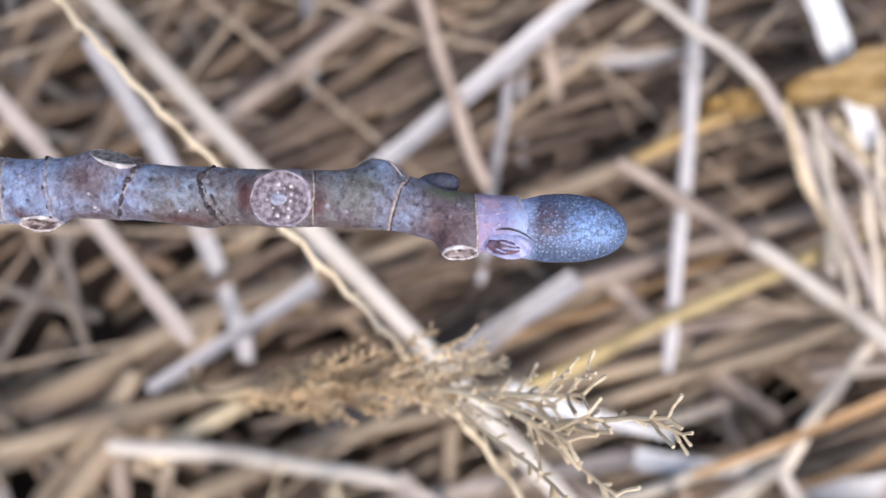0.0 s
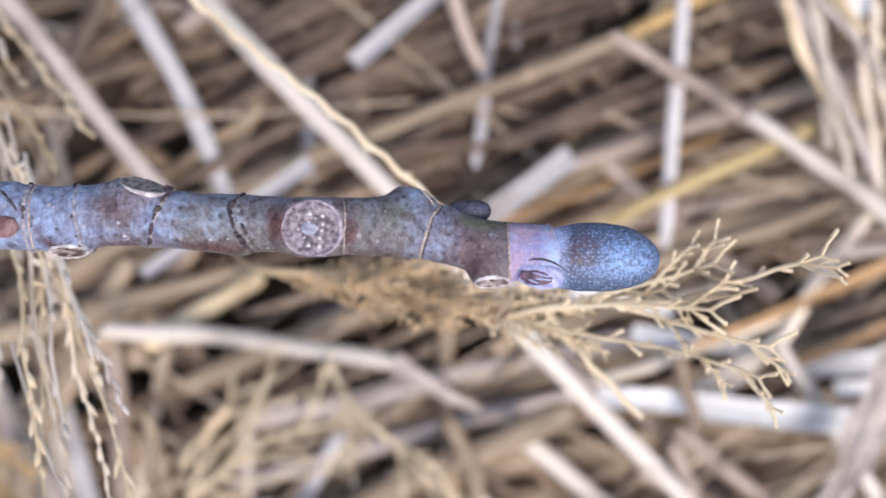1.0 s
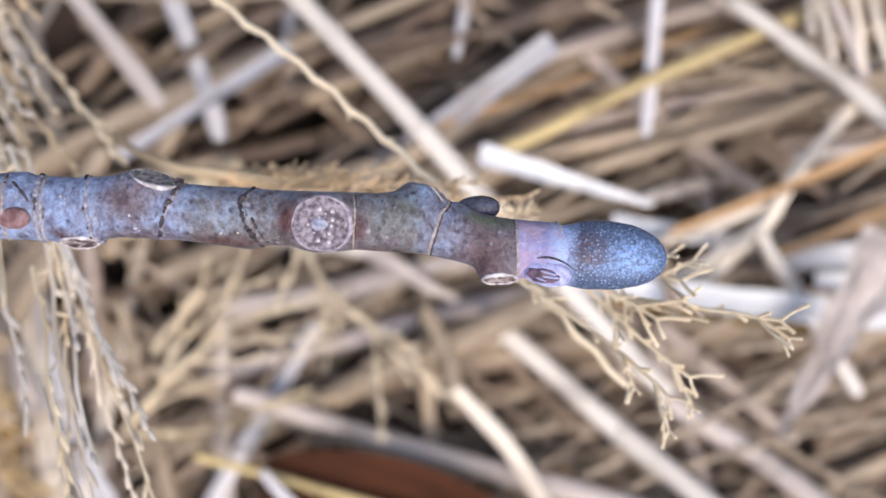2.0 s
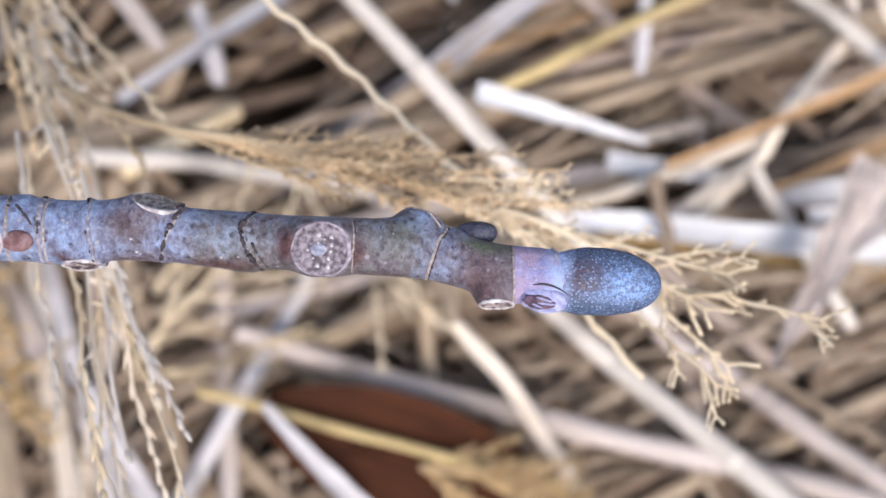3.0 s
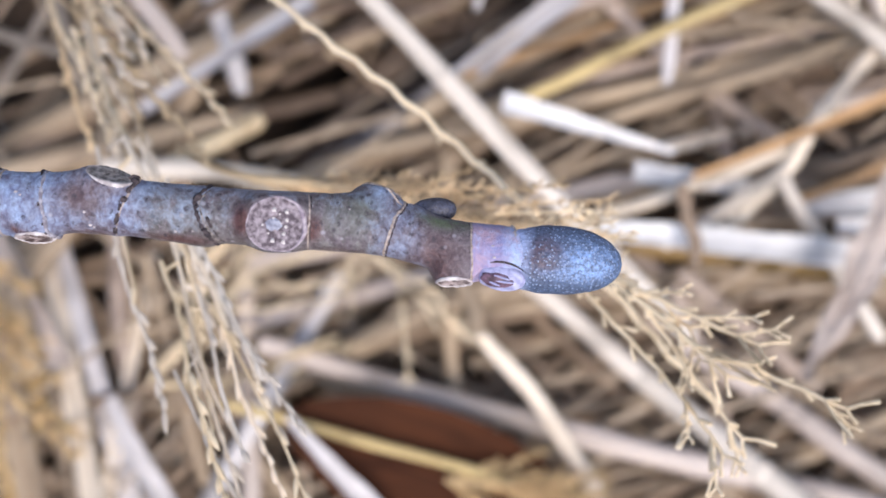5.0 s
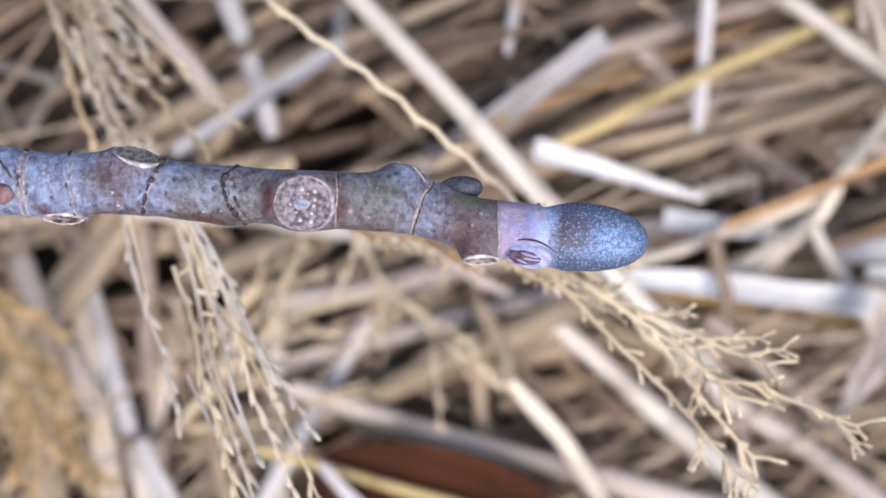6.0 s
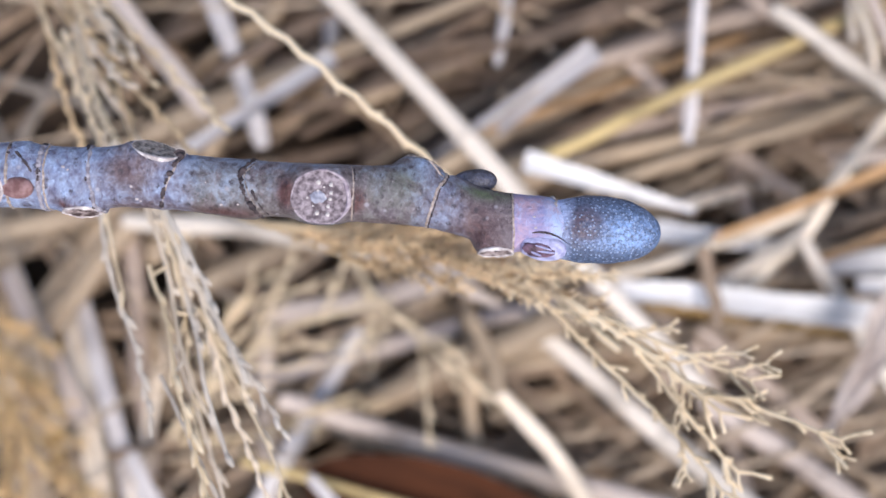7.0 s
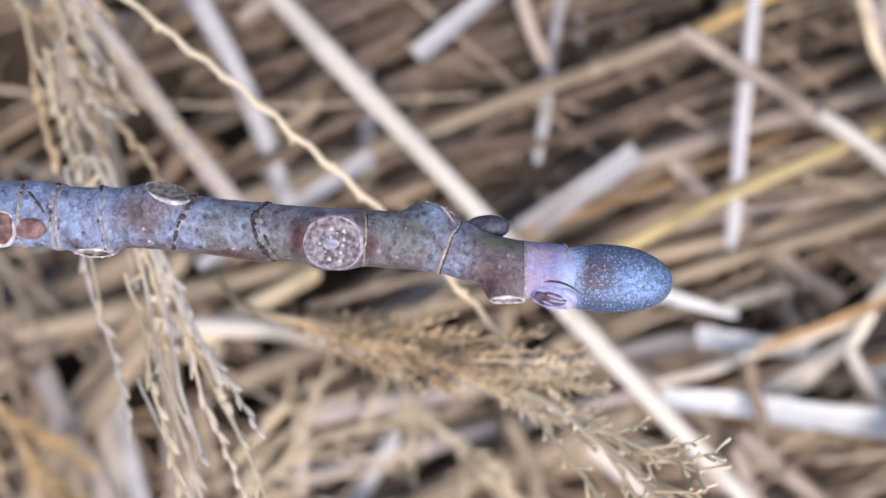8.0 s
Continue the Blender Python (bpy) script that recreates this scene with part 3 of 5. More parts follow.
stem((86.7, -30.1, 0.0), (134.9, -22.1, 12.0), 3.88, 3.88, 0.0, PALEPINK)
stem((-26.8, -17.0, 0.0), (12.5, 0.8, -5.1), 4.39, 4.65, 0.0, TAN)
stem((-4.6, -21.2, -15.2), (56.6, 1.3, 6.0), 4.75, 5.28, 0.0, BROWN)
stem((37.4, -8.2, 14.0), (77.0, -38.8, 11.3), 3.85, 3.36, 0.0, PINK)
stem((23.9, -21.7, 6.0), (136.0, 7.5, 6.0), 4.75, 4.75, 0.0, TAN)
stem((27.6, -12.1, 4.0), (136.0, 21.7, 4.0), 4.51, 4.51, 0.0, BROWN)
stem((39.8, 17.5, 24.0), (69.4, 33.6, 22.0), 3.22, 3.49, 0.0, ORANGEY)
blade((22.3, 44.0, 8.0), (65.3, 43.5, 8.0), 4.45, 4.19, 0.0, PALE)
stem((39.8, 56.4, 36.0), (67.8, 34.8, 34.0), 2.37, 2.99, -0.2, BLEACH)
stem((67.0, 35.7, 34.0), (95.5, -15.0, 29.0), 3.22, 3.0, -1.6, PALEPINK)
blade((76.5, 58.0, 37.0), (91.6, 21.8, 32.0), 6.61, 4.81, 0.0, WHITE)
stem((12.7, 31.6, -14.1), (71.9, 70.6, 8.0), 4.45, 4.45, 0.0, BROWN)
stem((-76.1, 32.3, 4.0), (5.4, 29.3, -8.0), 3.19, 2.92, 0.8, PINK)
stem((37.3, 29.8, -15.4), (116.1, 32.5, 6.0), 2.64, 2.90, 0.0, BROWN)
stem((-44.0, 22.8, 2.0), (24.2, 75.1, 2.0), 4.54, 4.54, 0.0, BROWN)
stem((2.0, 13.6, -8.0), (25.5, 24.8, -14.9), 3.98, 3.98, 0.0, BROWN)
stem((16.2, 40.3, 6.0), (101.4, 69.4, 6.0), 4.48, 4.48, 0.0, BROWN)
stem((-105.7, 24.4, 4.0), (-71.9, 77.4, 4.0), 4.78, 4.78, 0.0, BROWN)
stem((-91.9, 3.8, 6.0), (-51.5, 82.2, 6.0), 4.75, 5.28, 0.0, BROWN)
stem((-117.6, 27.3, 2.0), (-81.2, 77.3, 2.0), 4.81, 4.81, 0.0, BROWN)
stem((-64.7, 33.8, 0.0), (-14.4, 72.7, 0.0), 4.04, 4.04, 0.0, BROWN)
stem((-93.8, -44.2, -6.0), (-54.1, -2.2, -6.0), 5.49, 5.49, 0.0, BROWN)
stem((-78.6, 2.3, 2.0), (-48.7, -17.6, -20.1), 4.81, 4.54, 0.0, BROWN)
stem((-32.9, -14.5, -8.0), (-16.5, 8.6, 4.0), 4.78, 4.78, 0.0, TAN)
stem((-82.2, -13.3, -10.0), (-58.5, 11.6, 2.0), 5.27, 5.27, 0.0, BROWN)
stem((-97.5, -40.3, 4.0), (-40.9, -6.2, -8.0), 4.71, 4.71, 0.0, BROWN)
stem((-72.9, -53.8, 0.0), (-34.8, 27.4, 0.0), 5.30, 5.30, 0.0, TAN)
stem((-123.7, -49.7, 1.3), (-40.4, -8.1, 4.7), 5.36, 5.59, 0.0, TAN)
stem((-118.0, -55.9, 2.0), (-63.0, -36.1, 2.0), 5.36, 5.36, 0.0, TAN)
stem((-65.7, -48.0, 16.0), (-41.3, -32.2, 5.7), 4.34, 4.31, 0.0, YELLOWP)
stem((-104.0, -73.2, 6.0), (-72.0, -28.7, 6.0), 4.76, 4.76, 0.0, TAN)
stem((-112.8, -92.8, 8.0), (-74.2, -42.0, 8.0), 6.04, 5.77, 0.0, TAN)
stem((-43.5, -65.4, 12.0), (44.7, -47.9, 12.0), 5.18, 4.66, 0.0, PALEPINK)
stem((-23.4, -71.0, 4.0), (46.9, -49.3, 4.0), 5.32, 5.32, 0.0, TAN)
stem((9.5, -77.6, 6.0), (144.5, -52.4, 6.0), 4.76, 4.76, 0.0, TAN)
stem((27.5, -51.1, 10.0), (90.0, -97.9, -2.0), 4.69, 4.69, 0.0, PINK)
stem((54.2, -84.1, 14.0), (112.8, -123.4, 14.0), 5.14, 5.66, 0.0, PALEPINK)
stem((92.9, -90.6, 0.0), (131.4, -64.9, 12.0), 3.88, 3.88, 0.0, TAN)
stem((46.9, -126.7, 8.0), (136.5, -87.7, 8.0), 4.46, 4.46, 0.0, TAN)
stem((14.1, -100.1, 16.0), (112.0, -125.5, 16.0), 4.34, 5.62, 0.0, PALEPINK)
stem((19.9, -136.8, 4.0), (101.7, -101.7, 4.0), 4.79, 4.79, 0.0, BROWN)
stem((-61.1, -79.2, 10.0), (-3.7, -97.6, 10.0), 4.43, 4.43, 0.0, TAN)
stem((-64.7, -138.6, 12.0), (-22.0, -68.7, 12.0), 4.40, 3.88, 0.0, PALE)
stem((-44.3, -67.5, 10.0), (-43.1, -142.9, 10.0), 4.69, 4.69, 0.0, PALEPINK)
stem((-77.7, -63.5, 2.0), (-37.8, -145.9, 2.0), 5.36, 5.36, 0.0, TAN)
stem((-47.6, -106.5, 8.0), (-21.2, -133.6, 8.0), 3.94, 5.25, 0.0, TAN)
stem((-12.7, -81.3, 14.0), (21.6, -71.1, 14.0), 3.81, 3.81, 0.0, TAN)
stem((-48.7, -80.6, 8.0), (30.6, -60.7, 8.0), 4.41, 4.41, 0.0, PALEPINK)
stem((-65.4, -101.2, 2.0), (2.0, -47.2, 2.0), 4.50, 4.50, 0.0, TAN)
stem((53.0, -68.5, 16.0), (85.2, -93.9, 14.0), 3.53, 3.55, 0.0, PINK)
stem((10.8, -62.6, 2.0), (132.4, -80.5, 2.0), 4.76, 4.76, 0.0, BROWN)
stem((6.8, -89.4, 2.0), (83.3, -66.9, 2.0), 4.76, 4.76, 0.0, TAN)
stem((52.0, -71.6, 14.0), (68.0, -111.2, 11.3), 4.30, 3.82, 0.0, PINK)
stem((45.1, -79.2, 6.0), (90.2, -93.4, -6.0), 4.68, 4.68, 0.0, PINK)
stem((58.7, -86.1, 10.0), (104.5, -116.5, 10.0), 3.84, 3.84, 0.0, BROWN)
stem((-25.1, -88.6, 2.0), (33.0, -68.3, 2.0), 5.27, 5.27, 0.0, TAN)
stem((1.2, -40.8, 10.0), (2.7, -98.1, 10.0), 3.88, 3.88, 0.0, TAN)
stem((58.9, -61.7, 20.0), (78.0, -42.4, 24.0), 4.00, 4.19, 0.0, CREAM)
stem((-77.2, -40.5, 6.0), (-71.2, -103.1, 6.0), 4.46, 4.73, 0.0, PINK)
stem((-37.7, -96.3, 4.0), (3.2, -51.8, 4.0), 4.49, 4.49, 0.0, TAN)
blade((-110.9, -36.2, -7.7), (-87.8, -127.5, 22.0), 6.16, 6.96, 0.8, TAN)
blade((-96.6, -40.4, -5.0), (-74.8, -126.4, 22.0), 3.99, 5.46, 0.5, HAY)
blade((-88.7, -43.9, -4.3), (-94.7, -126.6, 20.0), 5.86, 6.25, 0.0, OCHRE)
blade((-65.4, -47.3, -7.0), (-75.9, -128.1, 20.0), 2.68, 3.50, 0.5, HAY)
blade((-93.4, -46.9, -0.9), (-66.4, -128.6, 18.0), 3.17, 5.04, 0.0, PALE)
stem((-67.5, -63.9, 10.0), (-44.1, -147.8, 10.0), 3.37, 3.37, 0.0, TAN)
stem((-94.2, -69.1, 20.0), (-89.4, -90.4, 20.0), 5.00, 5.50, 0.0, TAN)
stem((50.6, -49.7, 36.0), (53.6, -66.9, 34.0), 3.09, 2.63, 0.2, BROWN)
blade((79.4, -53.7, 20.0), (107.5, -51.0, 24.0), 4.5, 6.6, 0.5, WHITE)
blade((86.0, -58.4, 24.0), (109.9, -57.0, 24.0), 3.4, 4.6, 0.2, WHITE)
blade((28.7, -75.0, 3.3), (132.4, -60.8, 6.7), 6.57, 8.35, 0.5, TAN)
blade((32.3, -66.2, 2.3), (131.9, -40.5, 5.7), 5.80, 7.33, 0.0, TAN)
blade((41.4, -62.5, 12.0), (126.3, -73.3, 12.0), 3.32, 4.60, 0.3, OCHRE)
stem((50.3, -41.0, 11.3), (74.6, -33.8, 0.4), 3.07, 3.30, 0.0, HAY)

# the wispy bunch beside the amber straw
for a, b, w, bow, material in (
    ((69.5, 33, 33), (88, -12, 30), 1.9, -1.6, HAY),
    ((72, 31, 35), (84.5, 0, 31), 1.5, 1.2, YELLOWP),
    ((76, 30, 35), (97, 2, 33), 2.0, -1.8, PALEPINK),
    ((78, 29, 36), (88, -9, 31), 1.7, 1.6, CREAM),
    ((82, 28, 34), (104, 8, 33), 1.6, 1.0, YELLOWP),
    ((80, 24, 32), (84, -6, 29), 2.4, -0.8, BLEACH),
    ((86, 26, 34), (94, -14, 30), 1.8, -1.5, HAY),
    ((92, 24, 35), (101, -18, 31), 2.0, 1.4, HAY),
):
    stem(a, b, w, 0.8 * w, bow, material)


def crumpled_leaf(a, b, half, seed, material, label, pointed=False):
    """A torn dry leaf: rippled, folded over along one edge, with a ragged outline."""
    m, length = along(a, b)
    bm = bmesh.new()
    n, across = 34, 16
    top, low = [], []
    for i in range(n + 1):
        u = i / n
        row = []
        for j in range(across + 1):
            q = 2 * j / across - 1
            reach = half * MM * ((1.03 - u) ** 0.8 if pointed else 0.25 + 0.75 * math.sin(math.pi * min(0.5, 0.05 + 0.75 * u))) * (1 + 0.5 * noise.noise(Vector((u * 6, seed, 1 if q > 0 else 5))) * abs(q))
            z = 2.2 * MM * noise.noise(Vector((u * 4, q * 1.3, seed))) + 1.0 * MM * noise.noise(Vector((u * 11, q * 4, seed + 3))) + half * 0.35 * MM * max(0.0, q - 0.3) ** 1.5
            row.append(Vector((length * u + 1.2 * MM * noise.noise(Vector((q * 5, u * 3, seed + 9))), q * reach, z)))
        top.append([bm.verts.new(p) for p in row])
        low.append([bm.verts.new(p - Vector((0, 0, 0.25 * MM))) for p in row])
    for i in range(n):
        for j in range(across):
            bm.faces.new((top[i][j], top[i + 1][j], top[i + 1][j + 1], top[i][j + 1]))
            bm.faces.new((low[i][j], low[i][j + 1], low[i + 1][j + 1], low[i + 1][j]))
        bm.faces.new((top[i][0], low[i][0], low[i + 1][0], top[i + 1][0]))
        bm.faces.new((top[i][across], top[i + 1][across], low[i + 1][across], low[i][across]))
    for i in (0, n):
        for j in range(across):
            q = (top[i][j], top[i][j + 1], low[i][j + 1], low[i][j])
            bm.faces.new(q if i == 0 else q[::-1])
    ob = tagged(new("grass_blade"), label, "grass leaf", "leaf blades of the thatch")
    ob.matrix_basis = m
    part("lamina", bm, material, ob)
    bm = bmesh.new()
    tube(bm, [Vector((length * i / 12, 0.4 * MM * math.sin(i), 2.2 * MM * noise.noise(Vector((i / 3, 0, seed))) + 0.1 * MM)) for i in range(13)], 0.3 * MM, 6)
    part("midrib", bm, material, ob)


crumpled_leaf((71.5, 32.0, 38.0), (110.0, 40.0, 41.0), 5.6, 3, OCHRE, "crumpled ochre dry leaf lying over pale straws")
crumpled_leaf((55.8, 29.5, 19.0), (70.0, 32.5, 27.0), 3.2, 8, OCHRE, "small crumpled ochre leaf on yellow straw")
crumpled_leaf((95.0, -49.0, 46.0), (73.5, -89.4, 42.0), 6.2, 5, PALEPINK, "pale pinkish crinkled leaf tapering to a point", True)


# ---- seed heads ----
def string(bm, p, d, length, r, r2, stub, step, wander, fork, blunt=1.25, every=1):
    """A zigzag seed head branch: blunt stubs turn out left and right from its joints, and its end forks. Returns its joints."""
    n = max(4, int(length / step))
    q = d.normalized()
    pts = [p.copy()]
    for i in range(n):
        out = q.cross(Vector((0, 0, 1))).normalized()
        q = (q + out * wander * (1 if i % 2 else -1) * r2.uniform(0.4, 1.3) + Vector((r2.uniform(-1, 1), r2.uniform(-1, 1), r2.uniform(-1, 1))) * wander * 0.5 + d.normalized() * 0.25).normalized()
        pts.append(pts[-1] + q * length / n)
    tube(bm, pts, [r * (1.1 - 0.4 * i / n) for i in range(n + 1)], 6)
    ends = [(pts[i], (pts[i] - pts[i - 1]).normalized(), (1 if i % 2 else -1), stub) for i in range(1, n, every)]
    ends += [(pts[-1], q, k, fork) for k in (-1, 1)] + [(pts[-2], q, 1, fork * 1.2)]
    for o, axis, turn, reach in ends:
        out = (axis.cross(Vector((0, 0, 1))).normalized() * turn * r2.uniform(0.45, 1.0) + Vector((0, 0, r2.uniform(-0.6, 0.6)))).normalized()
        spur = (axis * 0.75 + out * 0.65).normalized()
        far = reach * r2.uniform(0.5, 1.25)
        tube(bm, [o, o + spur * far * 0.5, o + (spur + axis * 0.15) * far * 0.92, o + (spur + axis * 0.15) * far], [r * 0.75, r * 0.62, r * 0.7 * blunt, r * 0.55 * blunt], 5)
    return pts


def sized(ob, k):
    """Scale a built thing and its parts."""
    for o in ob.children_recursive:
        o.data.transform(Matrix.Scale(k, 4))


def strand(bm, p, d, length, r, r2):
    """A hanging thread, gently waved, with slim husks that lie along it by turns on either side and a husk at its end."""
    n = max(8, int(length / (2.0 * MM)))
    q, lean = d.normalized(), d.normalized()
    pts = [p.copy()]
    for i in range(n):
        q = (q + Vector((r2.uniform(-1, 1), r2.uniform(-1, 1), r2.uniform(-1, 1))) * 0.12 + lean * 0.3).normalized()
        pts.append(pts[-1] + q * length / n)
    tube(bm, pts, [r * (1.0 - 0.35 * i / n) for i in range(n + 1)], 6)
    for i in range(2, n + 1):
        if i < n and r2.random() < 0.35:
            continue
        axis = (pts[i] - pts[i - 1]).normalized()
        out = axis.cross(Vector((0, 0, 1))).normalized() * (1 if i % 2 else -1) + Vector((0, 0, r2.uniform(-0.7, 0.7)))
        way = (axis + out * r2.uniform(0.08, 0.34)).normalized()
        long, wide = r2.uniform(1.8, 3.6) * MM, r * r2.uniform(1.0, 1.5)
        tube(bm, [pts[i] + way * long * u for u in (0, 0.2, 0.5, 0.8, 1.0)], [0.4 * wide, 0.9 * wide, wide, 0.7 * wide, 0.2 * wide], 6)


def tassel(seed, length, strands, stout, materials, label):
    """A hanging seed head along x: a thin stalk and long stringy branches with short blunt spurs."""
    r2 = random.Random(seed)
    ob = tagged(new("drooping_panicle"), label, "seed head", "drooping seed heads")
    bm = bmesh.new()
    spine = [Vector((length * 0.75 * i / 14, 0.9 * MM * math.sin(i * 0.5 + seed), 0.6 * MM * math.sin(i * 0.8))) for i in range(15)]
    tube(bm, spine, [0.42 * MM * (1 - 0.5 * i / 14) for i in range(15)], 6)
    part("stalk", bm, materials[0], ob)
    for k in range(strands):
        i = int(11.0 * k / strands)
        bm = bmesh.new()
        d = Vector((1, r2.uniform(-0.20, 0.20), r2.uniform(-0.15, 0.15)))
        start = spine[i] + Vector((0, r2.uniform(-4.2, 4.2), r2.uniform(-2.5, 2.5))) * MM * stout
        strand(bm, start, d, length * r2.uniform(0.28, 0.60), r2.uniform(0.25, 0.36) * MM * stout, r2)
        string(bm, spine[i], start - spine[i] + d * 1.5 * MM, 2.5 * MM, 0.25 * MM, r2, 0.4 * MM, 1.2 * MM, 0.05, 0.5 * MM)
        part("branch", bm, materials[k % len(materials)], ob)
    return ob


def spray(a, b, seed, branches, knobs, material):
    """A loose seed head lying on the thatch, its branches fanned out."""
    r2 = random.Random(seed)
    m, length = along(a, b)
    ob = tagged(new("bushy_panicle"), "loose grass seed head resting on dry stems", "seed head", "bushy seed heads")
    ob.matrix_basis = m
    bm = bmesh.new()
    spine = [Vector((length * 0.8 * i / 10, 1.5 * MM * math.sin(i * 0.6 + seed), 0)) for i in range(11)]
    tube(bm, spine, [0.8 * MM * (1 - 0.6 * i / 10) for i in range(11)], 6)
    part("stalk", bm, material, ob)
    for k in range(branches):
        bm = bmesh.new()
        i = min(k * 10 // branches, 9)
        d = Vector((1, r2.choice((-1, 1)) * r2.uniform(0.15, 0.6), r2.uniform(-0.2, 0.3)))
        twiglet(bm, spine[i], d, length * r2.uniform(0.25, 0.5), 0.42 * MM, knobs, r2, 0.4, size=1.5 * MM)
        part("branch", bm, material, ob)
    return ob


spray((-63.7, -93.0, 16.0), (-31.0, -49.1, 26.0), 20, 6, 4, SEED)
spray((-62.4, -94.3, 16.0), (-11.6, -80.5, 26.0), 21, 4, 4, YELLOWP)
spray((-23.5, -51.5, 28.0), (5.0, -87.0, 44.0), 22, 5, 6, SEED)
spray((-55.3, -77.2, 26.0), (-13.3, -57.3, 44.0), 23, 5, 6, SEED)
spray((1.4, -110.5, 30.0), (43.1, -123.6, 34.0), 24, 22, 20, GOLD)
spray((-103.8, -57.5, 40.0), (-73.8, -102.0, 60.0), 25, 20, 18, GOLD)
spray((-56.4, -75.2, 20.0), (-39.7, -48.0, 34.0), 26, 5, 4, SEED)

hanging = tassel(12, 0.066, 14, 1.0, (HAY, BLEACH, SEED), "pale straw-coloured seed head with long hanging strings")
sized(hanging, 0.85)
hanging_far = tassel(19, 0.075, 22, 1.15, (SEED, HAY, SEEDDEEP), "pale ochre seed head with long hanging strings")
sized(hanging_far, 0.88)


def long_panicle():
    """The nodding seed head: a dense ochre body along x that carries, hinged at its end, a loose fan of tips."""
    r2 = random.Random(41)
    ob = tagged(new("nodding_panicle"), "nodding straw-yellow grass seed head with knobbly branches", "seed head")
    length = 0.045
    bm = bmesh.new()
    spine = [Vector((length * (i / 12), 1.5 * MM * math.sin(math.pi * i / 12), 1.0 * MM * math.sin(i * 0.5))) for i in range(13)]
    spine[-1] = Vector((length, 0, 0))
    tail = [Vector((-0.024 * (1 - i / 8), 3.0 * MM * (1 - i / 8) ** 2, -14 * MM * (1 - i / 8) ** 1.6)) for i in range(8)]
    tube(bm, tail + spine, [0.6 * MM] * 8 + [0.8 * MM * (1 - 0.4 * i / 12) for i in range(13)], 6)
    part("stalk", bm, SEEDDEEP, ob)
    for k in range(56):
        i = min(k * 12 // 56, 11)
        bm = bmesh.new()
        d = Vector((1, r2.uniform(0.02, 0.26) * (1 if k % 2 else -1), r2.uniform(-0.2, 0.2)))
        twiglet(bm, spine[i], d, r2.uniform(0.012, 0.024), 0.22 * MM, 34, r2, 0.5, size=0.9 * MM, reach=(0.2, 1.6))
        part("branch", bm, SEEDDEEP if k < 40 else SEED, ob)
    tip = 0.047
    bm = bmesh.new()
    line = [Vector((tip * 0.8 * i / 10, 0.8 * MM * math.sin(i * 0.6), 0.6 * MM * math.sin(i * 0.7))) for i in range(11)]
    tube(bm, line, [0.5 * MM * (1 - 0.6 * i / 10) for i in range(11)], 6)
    fan = part("tip_fan", bm, SEED, ob, "loose fan of pale seed head tips")
    for k, (x, turn, reach) in enumerate(((0.0, 0.06, 0.50), (0.02, -0.30, 0.82), (0.10, -0.12, 0.60), (0.26, 0.16, 0.46), (0.38, -0.40, 0.50), (0.58, 0.10, 0.42))):
        bm = bmesh.new()
        o = line[min(int(x * 12.5), 10)]
        pts = string(bm, o, Vector((1, turn, r2.uniform(-0.15, 0.12))), tip * reach, 0.34 * MM, r2, 2.1 * MM, 2.6 * MM, 0.12, 3.6 * MM)
        for f in range(2 if k < 4 else 1):
            q = (pts[-1] - pts[-2]).normalized() + Vector((0, r2.choice((-0.75, -0.5, 0.5, 0.7)), r2.uniform(-0.3, 0.3)))
            string(bm, pts[-2 - 2 * f if 2 + 2 * f <= len(pts) else 1], q, r2.uniform(4, 7) * MM, 0.27 * MM, r2, 1.3 * MM, 2.6 * MM, 0.1, 2.0 * MM)
        part("branch", bm, SEED, fan)
    return ob, fan


nodding, tip_fan = long_panicle()
sized(nodding, 0.85)

thin = tagged(new("arching_straw"), "thin knobbly straw-yellow grass straw arching over the thatch", "straw")
r2 = random.Random(64)
pts = [Vector((-0.20 + 0.247 * i / 64, (0.55 * math.sin(i * 0.3) + 0.5 * (-1) ** i * r2.uniform(0.3, 1.0)) * MM - 0.0045 * max(0.0, i / 64 - 0.88) / 0.12, 0.6 * MM * math.sin(i * 0.6) - 0.02 * (max(0, 0.5 - i / 32)) ** 2)) for i in range(65)]
bm = bmesh.new()
tube(bm, pts, [(0.47 + 0.13 * (i % 2)) * MM for i in range(65)], 8)
part("internode", bm, SEED, thin)
for k in range(5, 62, 2):
    bm = bmesh.new()
    way = Vector((1, 0.8 if k % 4 == 1 else -0.8, r2.uniform(-0.4, 0.4))).normalized()
    far = r2.uniform(0.8, 2.2) * MM
    tube(bm, [pts[k], pts[k] + way * far * 0.6, pts[k] + way * far], [0.38 * MM, 0.36 * MM, 0.26 * MM], 6)
    part("spikelet", bm, SEED, thin)
sized(thin, 0.76)


# ---- the held twig ----
def twig_line(x):
    """Height of the twig's middle line and its radius, in mm, at x mm along it."""
    xs = (-80, -52, -37.5, -30.3, -27.2, -23.1, -16.9, -13.6, -7.8, -4.5, -2.1, -0.2, 2.2, 3.6, 5.6, 6.3, 6.9, 7.6)
    ys = (2.4, 1.75, 1.48, 1.70, 1.58, 1.34, 1.18, 1.12, 1.05, 0.85, 0.24, -0.24, -0.75, -0.9, -1.04, -1.1, -1.2, -1.25)
    rs = (2.95, 2.85, 2.68, 2.50, 2.40, 2.40, 2.34, 2.40, 2.42, 2.42, 2.34, 2.22, 2.34, 2.44, 2.46, 2.34, 2.05, 1.3)
    return float(np.interp(x, xs, ys)), float(np.interp(x, xs, rs))


